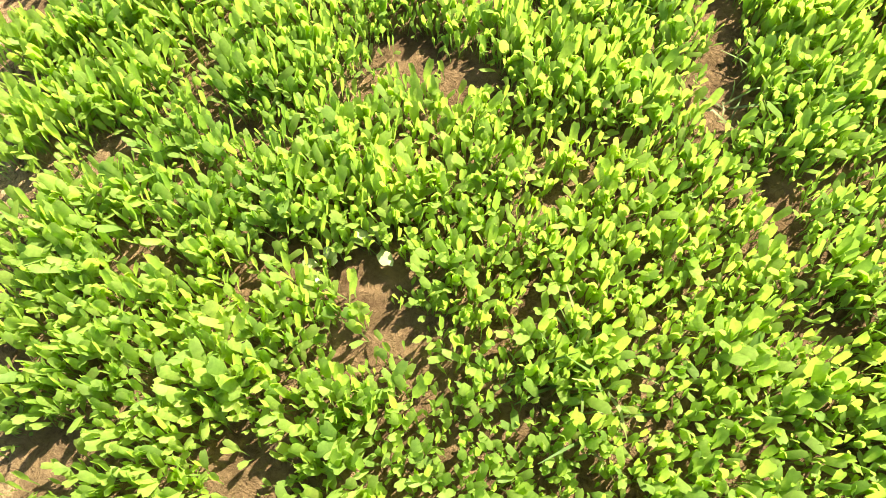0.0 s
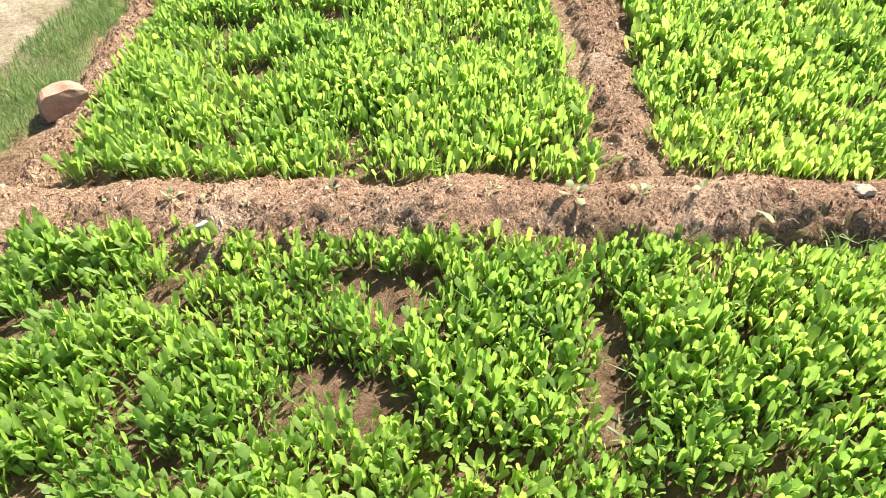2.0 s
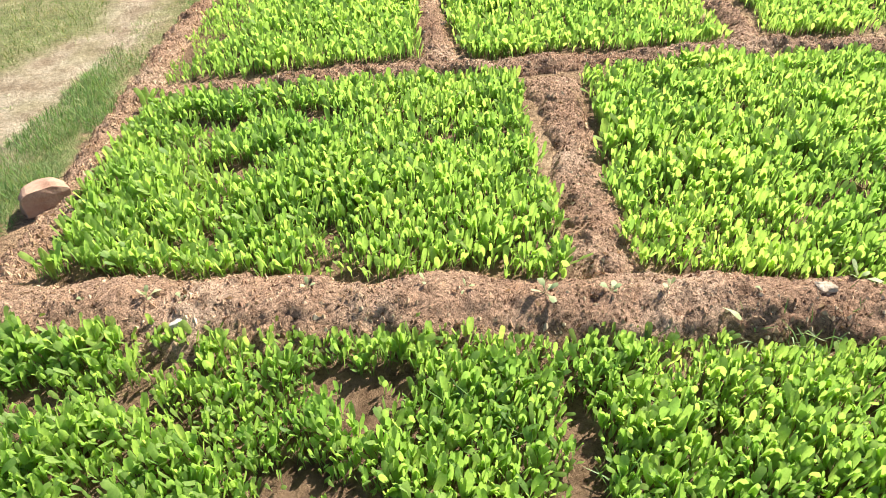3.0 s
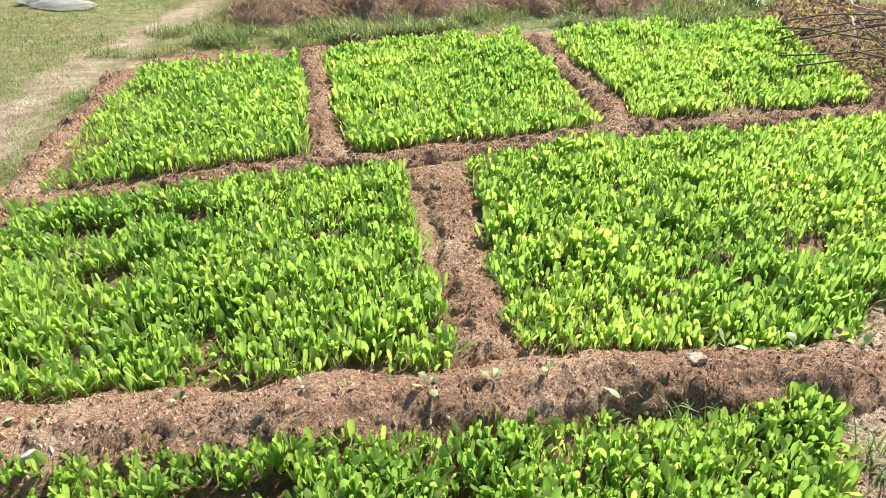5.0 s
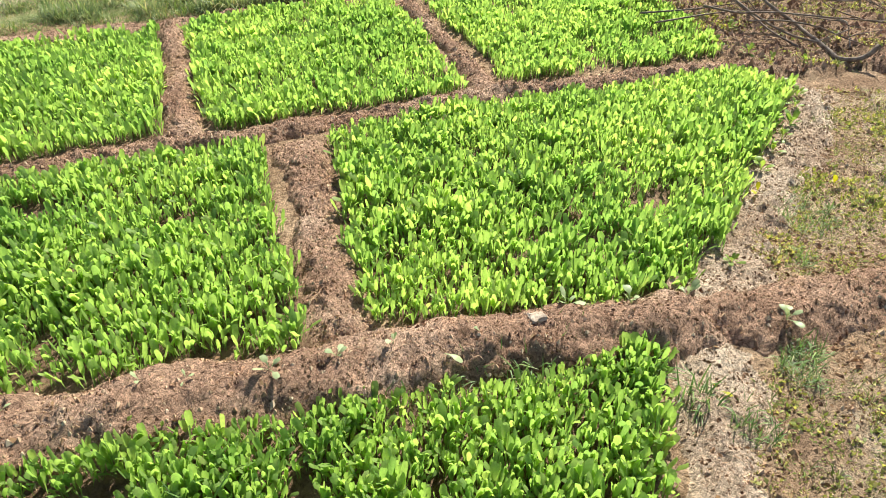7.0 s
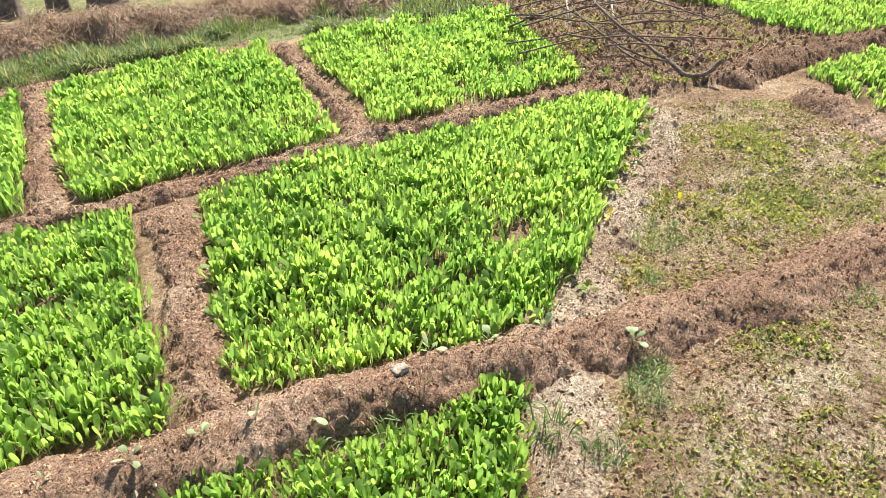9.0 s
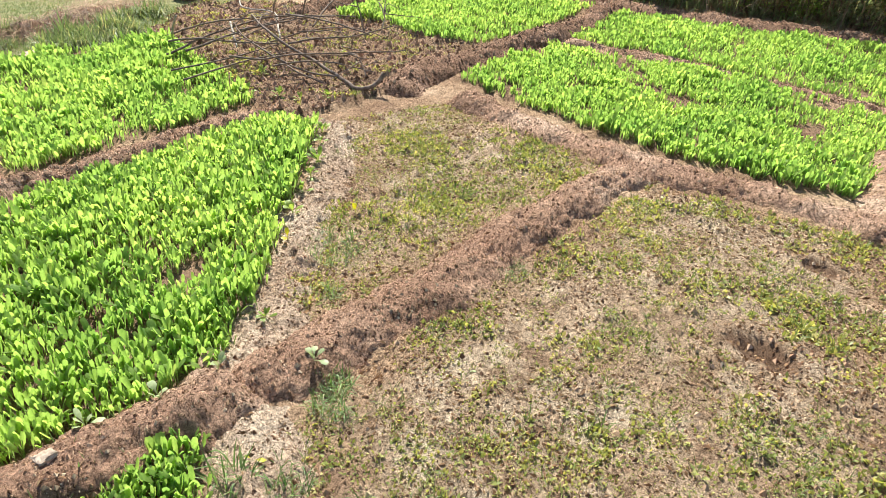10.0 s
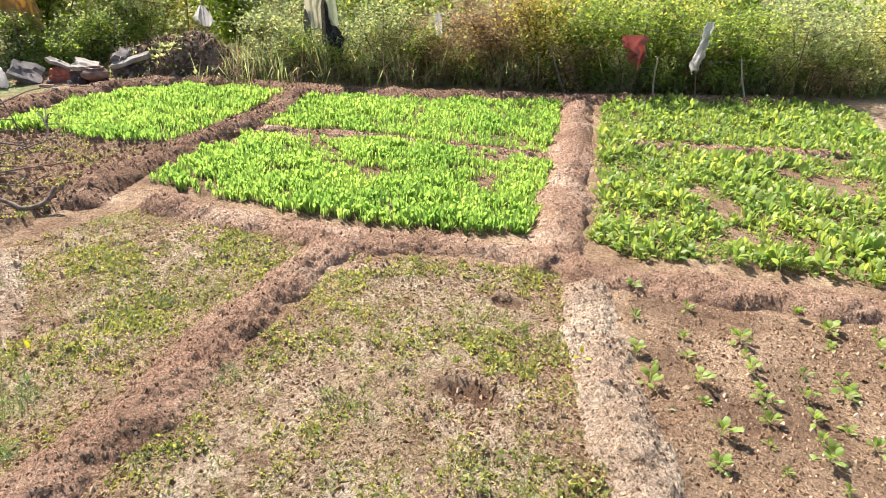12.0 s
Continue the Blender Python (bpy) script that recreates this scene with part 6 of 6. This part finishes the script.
def build_hangings():
    post = thing("scarecrow_post", "leaning dark wooden post at the foot of the hedge", "post", at=(8.50, 4.10, 0))
    line = smooth_line([(0.02, 0.03, -0.05), (0.0, 0.0, 0.5), (-0.03, 0.02, 1.35)], 0.05)
    place("pole", tubes_mesh("pole", [(line, np.linspace(0.028, 0.020, len(line)))], BARK, 9), post)
    place("cross_bar", tubes_mesh("cross_bar", [(np.array([(-0.12, 0.30, 1.0), (0.0, 0.0, 1.04), (0.10, -0.28, 0.98)]), 0.014)], BARK, 7), post)

    def hang(name, me, at, label, category):
        ob = tagged(new(name, me), label, category)
        ob.matrix_basis = pose(*at, 0, 0, FACE)
    hang("white_garment", cloth_mesh("white_garment", [(1.18, -0.16, 0.06), (0.95, -0.17, 0.07), (0.78, -0.14, 0.03), (0.60, -0.09, 0.0)], 2.2, 0.025, WHITE_CLOTH, 4, ragged=0.03), (8.45, 4.12, 0), "white worn garment hanging from a post", "garment")
    hang("white_sleeve", cloth_mesh("white_sleeve", [(1.10, 0.06, 0.16), (0.88, 0.08, 0.20), (0.64, 0.11, 0.22)], 1.2, 0.02, WHITE_CLOTH, 9), (8.45, 4.12, 0), "white sleeve of a worn garment hanging from a post", "garment")
    hang("dark_garment", cloth_mesh("dark_garment", [(0.98, 0.01, 0.07), (0.72, 0.03, 0.12), (0.55, 0.03, 0.24), (0.40, 0.10, 0.26), (0.30, 0.17, 0.24)], 2.5, 0.03, DARK_CLOTH, 14, ragged=0.05), (8.48, 4.14, 0), "dark torn garment hanging from a post", "garment")
    hang("grey_rag", cloth_mesh("grey_rag", [(0.80, -0.19, -0.12), (0.65, -0.20, -0.11), (0.50, -0.19, -0.10)], 1.0, 0.015, GREY_SLAB, 15), (8.48, 4.14, 0), "grey rag hanging beside a white garment", "rag")
    hang("red_cloth", cloth_mesh("red_cloth", [(0.74, -0.15, 0.09), (0.68, -0.17, 0.11), (0.60, -0.15, 0.11), (0.56, -0.07, 0.12), (0.48, -0.08, 0.12), (0.43, -0.05, 0.10)], 1.5, 0.05, RED_CLOTH, 21, ragged=0.07), (8.95, 0.47, 0), "faded red cloth hanging on the hedge fence", "cloth")
    hang("white_bag", cloth_mesh("white_bag", [(0.92, 0.01, 0.06), (0.86, -0.01, 0.06), (0.70, -0.04, 0.04), (0.58, -0.07, 0.03), (0.50, -0.09, 0.01), (0.43, -0.07, 0.0)], 2.6, 0.045, BAG, 27, ragged=0.05), (9.05, -0.22, 0), "torn white plastic bag hanging on the hedge fence", "bag")
    hang("small_white_rag", cloth_mesh("small_white_rag", [(0.80, -0.12, -0.07), (0.68, -0.14, -0.06), (0.53, -0.12, -0.05)], 1.0, 0.015, BAG, 31), (9.1, 2.75, 0), "narrow white rag hanging in the weeds", "rag")
    hang("white_scare_bag", cloth_mesh("white_scare_bag", [(0.72, -0.02, 0.02), (0.66, -0.07, 0.06), (0.58, -0.13, 0.11), (0.52, -0.12, 0.12), (0.46, -0.04, 0.07)], 1.4, 0.04, BAG, 35), (8.62, 5.95, 0), "white plastic bag tied on a stick", "bag")
    stick = thing("bag_stick", "thin stick holding up a white plastic bag", "stick", at=(8.64, 5.95, 0))
    place("rod", tubes_mesh("rod", [(np.array([(0, 0, -0.05), (0.01, 0, 0.4), (0, 0, 0.84)]), 0.008)], BARK, 6), stick)
    hang("grey_sheet", cloth_mesh("grey_sheet", [(1.25, -0.25, 0.22), (0.8, -0.26, 0.25), (0.06, -0.2, 0.2)], 2.0, 0.05, WHITE_CLOTH, 41), (7.4, 8.5, 0), "large grey-white sheet hanging by the shrubs", "sheet")
    hang("orange_sheet", cloth_mesh("orange_sheet", [(1.20, -0.22, 0.22), (0.75, -0.20, 0.30), (0.45, -0.10, 0.32), (0.28, 0.04, 0.28)], 2.0, 0.06, ORANGE_CLOTH, 45), (7.55, 7.95, 0), "orange and cream tarpaulin hanging by the shrubs", "tarpaulin")
    fence = thing("wire_fence", "thin wire fence strung between sticks in the hedge", "fence")
    stakes = [(8.75, 6.4), (8.75, 5.3), (8.7, 4.2), (9.05, 3.0), (9.3, 1.7), (9.2, 0.5), (9.25, -0.25), (9.95, -1.3), (10.8, -2.6)]
    for n, (x, y) in enumerate(stakes):
        tilt = 0.12 * math.sin(n * 2.3)
        p = smooth_line([(x, y, -0.05), (x + 0.12 + tilt * 0.4, y + tilt * 0.5, 0.4), (x + 0.15 + tilt, y + tilt * 0.8, 0.8)], 0.1)
        place("stake", tubes_mesh("stake", [(p, np.linspace(0.008, 0.006, len(p)))], STEM, 6), fence)
    for h in (0.5, 0.78):
        pts = smooth_line([(x, y, h + 0.03 * math.sin(n * 1.9)) for n, (x, y) in enumerate(stakes)], 0.15)
        place("wire", tubes_mesh("wire", [(pts, 0.0025)], WIRE, 4), fence)


build_hangings()
for foot, top in (((9.2, 1.24, -0.04), (9.18, 1.48, 0.55)), ((9.3, 0.22, -0.04), (9.3, 0.24, 0.48)), ((9.6, -0.82, -0.04), (9.58, -0.66, 0.50))):
    mid = [(a + b) / 2 + 0.015 for a, b in zip(foot, top)]
    line = smooth_line([foot, mid, top], 0.05)
    tagged(new("leaning_stick", tubes_mesh("leaning_stick", [(line, np.linspace(0.012, 0.008, len(line)))], PALE_WOOD, 7)), "pale bare stick leaning at the foot of the hedge", "stick", "sticks in the hedge")

# ---- rubbish and stove ----


def build_slab(name, at, size, tilt, turn, material, label, category="slab"):
    bm = bmesh.new()
    bmesh.ops.create_cube(bm, size=1.0)
    bmesh.ops.subdivide_edges(bm, edges=bm.edges[:], cuts=4, use_grid_fill=True)
    for v in bm.verts:
        v.co = Vector((v.co.x * size[0], v.co.y * size[1], v.co.z * size[2]))
        k = noise.noise_vector(v.co * 5 + Vector(at))
        n2 = noise.noise_vector(v.co * 14 + Vector(at))
        v.co += Vector((k.x * 0.16 * size[0] + n2.x * 0.012, k.y * 0.18 * size[1] + n2.y * 0.012, k.z * 0.035 + n2.z * 0.008))
    bmesh.ops.bevel(bm, geom=[e for e in bm.edges if e.calc_face_angle(0) > 0.8], offset=0.006, segments=2, affect='EDGES')
    me = bpy.data.meshes.new(name)
    bm.to_mesh(me)
    bm.free()
    me.materials.append(material)
    ob = tagged(new(name, me), label, category)
    ob.matrix_basis = pose(*at, tilt[0], tilt[1], turn)


def build_pot(at):
    bm = bmesh.new()
    prof = [(0.0, 0.0), (0.10, 0.0), (0.16, 0.05), (0.18, 0.11), (0.15, 0.17), (0.10, 0.20), (0.115, 0.225), (0.10, 0.225), (0.09, 0.205), (0.13, 0.16), (0.16, 0.11), (0.14, 0.06), (0.0, 0.03)]
    rings = []
    for r, z in prof:
        rings.append([bm.verts.new((r * math.cos(a), r * math.sin(a), z)) for a in [k * math.tau / 28 for k in range(28)]] if r else [bm.verts.new((0, 0, z))])
    for a, b in zip(rings, rings[1:]):
        for k in range(28):
            j = (k + 1) % 28
            if len(a) == 1:
                bm.faces.new((a[0], b[j], b[k]))
            elif len(b) == 1:
                bm.faces.new((a[k], a[j], b[0]))
            else:
                bm.faces.new((a[k], a[j], b[j], b[k]))
    bmesh.ops.recalc_face_normals(bm, faces=bm.faces)
    bmesh.ops.scale(bm, vec=(0.85, 0.85, 0.62), verts=bm.verts)
    pot = thing("clay_pot", "terracotta clay pot standing on sooty stove stones", "pot", at=at)
    part("pot_body", bm, TERRACOTTA, pot)


def build_sack(name, at, size, turn, material, label, seed):
    bm = bmesh.new()
    bmesh.ops.create_icosphere(bm, subdivisions=4, radius=1.0)
    for v in bm.verts:
        c = v.co.copy()
        k = 1 + 0.40 * noise.noise(c * 1.6 + Vector((seed, 0, 0))) + 0.22 * abs(noise.noise(c * 3.5 + Vector((seed, 3, 0)))) + 0.10 * noise.noise(c * 8 + Vector((seed, 3, 0)))
        v.co = Vector((c.x * size[0] * k, c.y * size[1] * k, max(c.z, -0.55) * size[2] * k + 0.55 * size[2]))
    me = bpy.data.meshes.new(name)
    bm.to_mesh(me)
    bm.free()
    me.attributes.new("along", 'FLOAT', 'POINT').data.foreach_set("value", np.full(len(me.vertices), 0.9, np.float32))
    me.materials.append(material)
    for p in me.polygons:
        p.use_smooth = True
    ob = tagged(new(name, me), label, "sack")
    ob.matrix_basis = pose(*at, 0, 0, turn)


build_pot((6.93, 6.15, 0.045))
for n, (dx, dy) in enumerate(((0.12, 0.05), (-0.08, 0.11), (-0.02, -0.13))):
    build_stone("stove_stone", (6.93 + dx, 6.15 + dy, 0.03), (0.13, 0.10, 0.09), 50 * n, SOOT, "soot-blackened stove stone under the clay pot", 30 + n)
DIRTY_PANEL = plain_material("dirty_panel", (0.26, 0.215, 0.18), (0.50, 0.45, 0.39), 9, 0.9, 0.15, 0.4)
build_slab("grey_slab", (6.66, 6.86, 0.10), (0.42, 0.32, 0.05), (26, -16, 0), 35, GREY_SLAB, "grey slab leaning on rubbish by the stove")
build_slab("broken_panel", (6.92, 6.64, 0.19), (0.34, 0.24, 0.03), (30, 6, 0), 42, DIRTY_PANEL, "dirty white panel lying on the rubbish heap", "panel")
build_slab("broken_panel", (6.98, 6.31, 0.175), (0.40, 0.25, 0.035), (15, -5, 0), 40, DIRTY_PANEL, "dirty white panel lying on the rubbish heap", "panel")
build_slab("clay_block", (7.04, 6.40, 0.08), (0.36, 0.26, 0.14), (0, 0, 0), 40, PURPLE_GREY, "dark dusty block under a dirty panel", "block")
build_slab("red_brick", (6.84, 6.57, 0.115), (0.24, 0.11, 0.06), (0, 4, 0), -48, RED_BRICK, "red brick lying by the stove", "brick")
build_slab("red_brick", (6.83, 6.56, 0.045), (0.27, 0.12, 0.06), (0, 0, 0), -54, RED_BRICK, "red brick lying by the stove", "brick")
build_slab("white_plank", (7.36, 6.06, 0.20), (0.46, 0.09, 0.05), (8, -16, 0), -52, DIRTY_PANEL, "whitish plank propped beside the stove", "plank")
build_stone("grey_boulder", (7.50, 6.26, 0.14), (0.40, 0.26, 0.28), 35, GREY_SLAB, "grey pointed lump beside the stove", 44, 0.16)
for n in range(26):
    a = n * 2.399
    build_stone("rubble", (7.0 + 0.13 * math.sqrt(n) * math.cos(a) * 0.9, 6.42 + 0.13 * math.sqrt(n) * math.sin(a), 0.015), (0.05 + 0.03 * (n % 3), 0.05, 0.045), 60 * n, (GREY_SLAB, PURPLE_GREY, RIDGE)[n % 3], "small dusty lump of rubble by the stove", 60 + n, 0.12)
build_sack("white_sack", (6.33, 6.86, 0.0), (0.055, 0.06, 0.13), 20, BAG, "crumpled white plastic sack standing on the ground", 3)
build_sack("dark_sack", (6.28, 7.15, 0.0), (0.20, 0.18, 0.13), 60, PURPLE_GREY, "dusty dark grey heap of sacking on the ground", 5)
build_sack("white_rag_heap", (5.84, 7.13, 0.0), (0.20, 0.13, 0.04), 80, BAG, "flat crumpled white plastic on the grass", 7)
build_sack("blue_sheet", (6.5, 8.3, 0.0), (0.30, 0.12, 0.05), 100, BLUE_PLASTIC, "crumpled blue plastic sheet on the grass", 9)
build_sack("white_sack", (-2.62, 7.10, 0.0), (0.26, 0.10, 0.05), -10, BAG, "crumpled white plastic sack on the grass", 11)
build_sack("white_sack", (-2.85, 7.32, 0.0), (0.22, 0.12, 0.06), 15, BAG, "crumpled white plastic sack on the grass", 13)
build_sack("plastic_scrap", (-0.76, 1.60, 0.062), (0.012, 0.022, 0.010), -50, PLASTIC, "crumpled white plastic scrap on the ridge", 17)


def build_fallen_leaf(at, long, turn, material, label):
    k = BROAD_LEAVES[1]
    ob = tagged(new("fallen_leaf", mesh_of("fallen_leaf", k.v * (long * 1.3, long, long), k.f, material, k.along)), label, "leaf", "fallen leaves")
    ob.matrix_basis = pose(*at, 82, 0, turn)


for x, y, long, turn in ((0.84, 1.60, 0.05, 100), (0.80, 1.655, 0.06, 60), (0.92, 1.70, 0.04, 200), (3.38, -0.25, 0.05, 40), (2.75, 0.98, 0.04, 10), (2.3, 1.2, 0.04, 80)):
    build_fallen_leaf((x, y, surface_height(x, y) + 0.008), long, turn, PALE_LEAF, "pale dry fallen leaf on the soil")
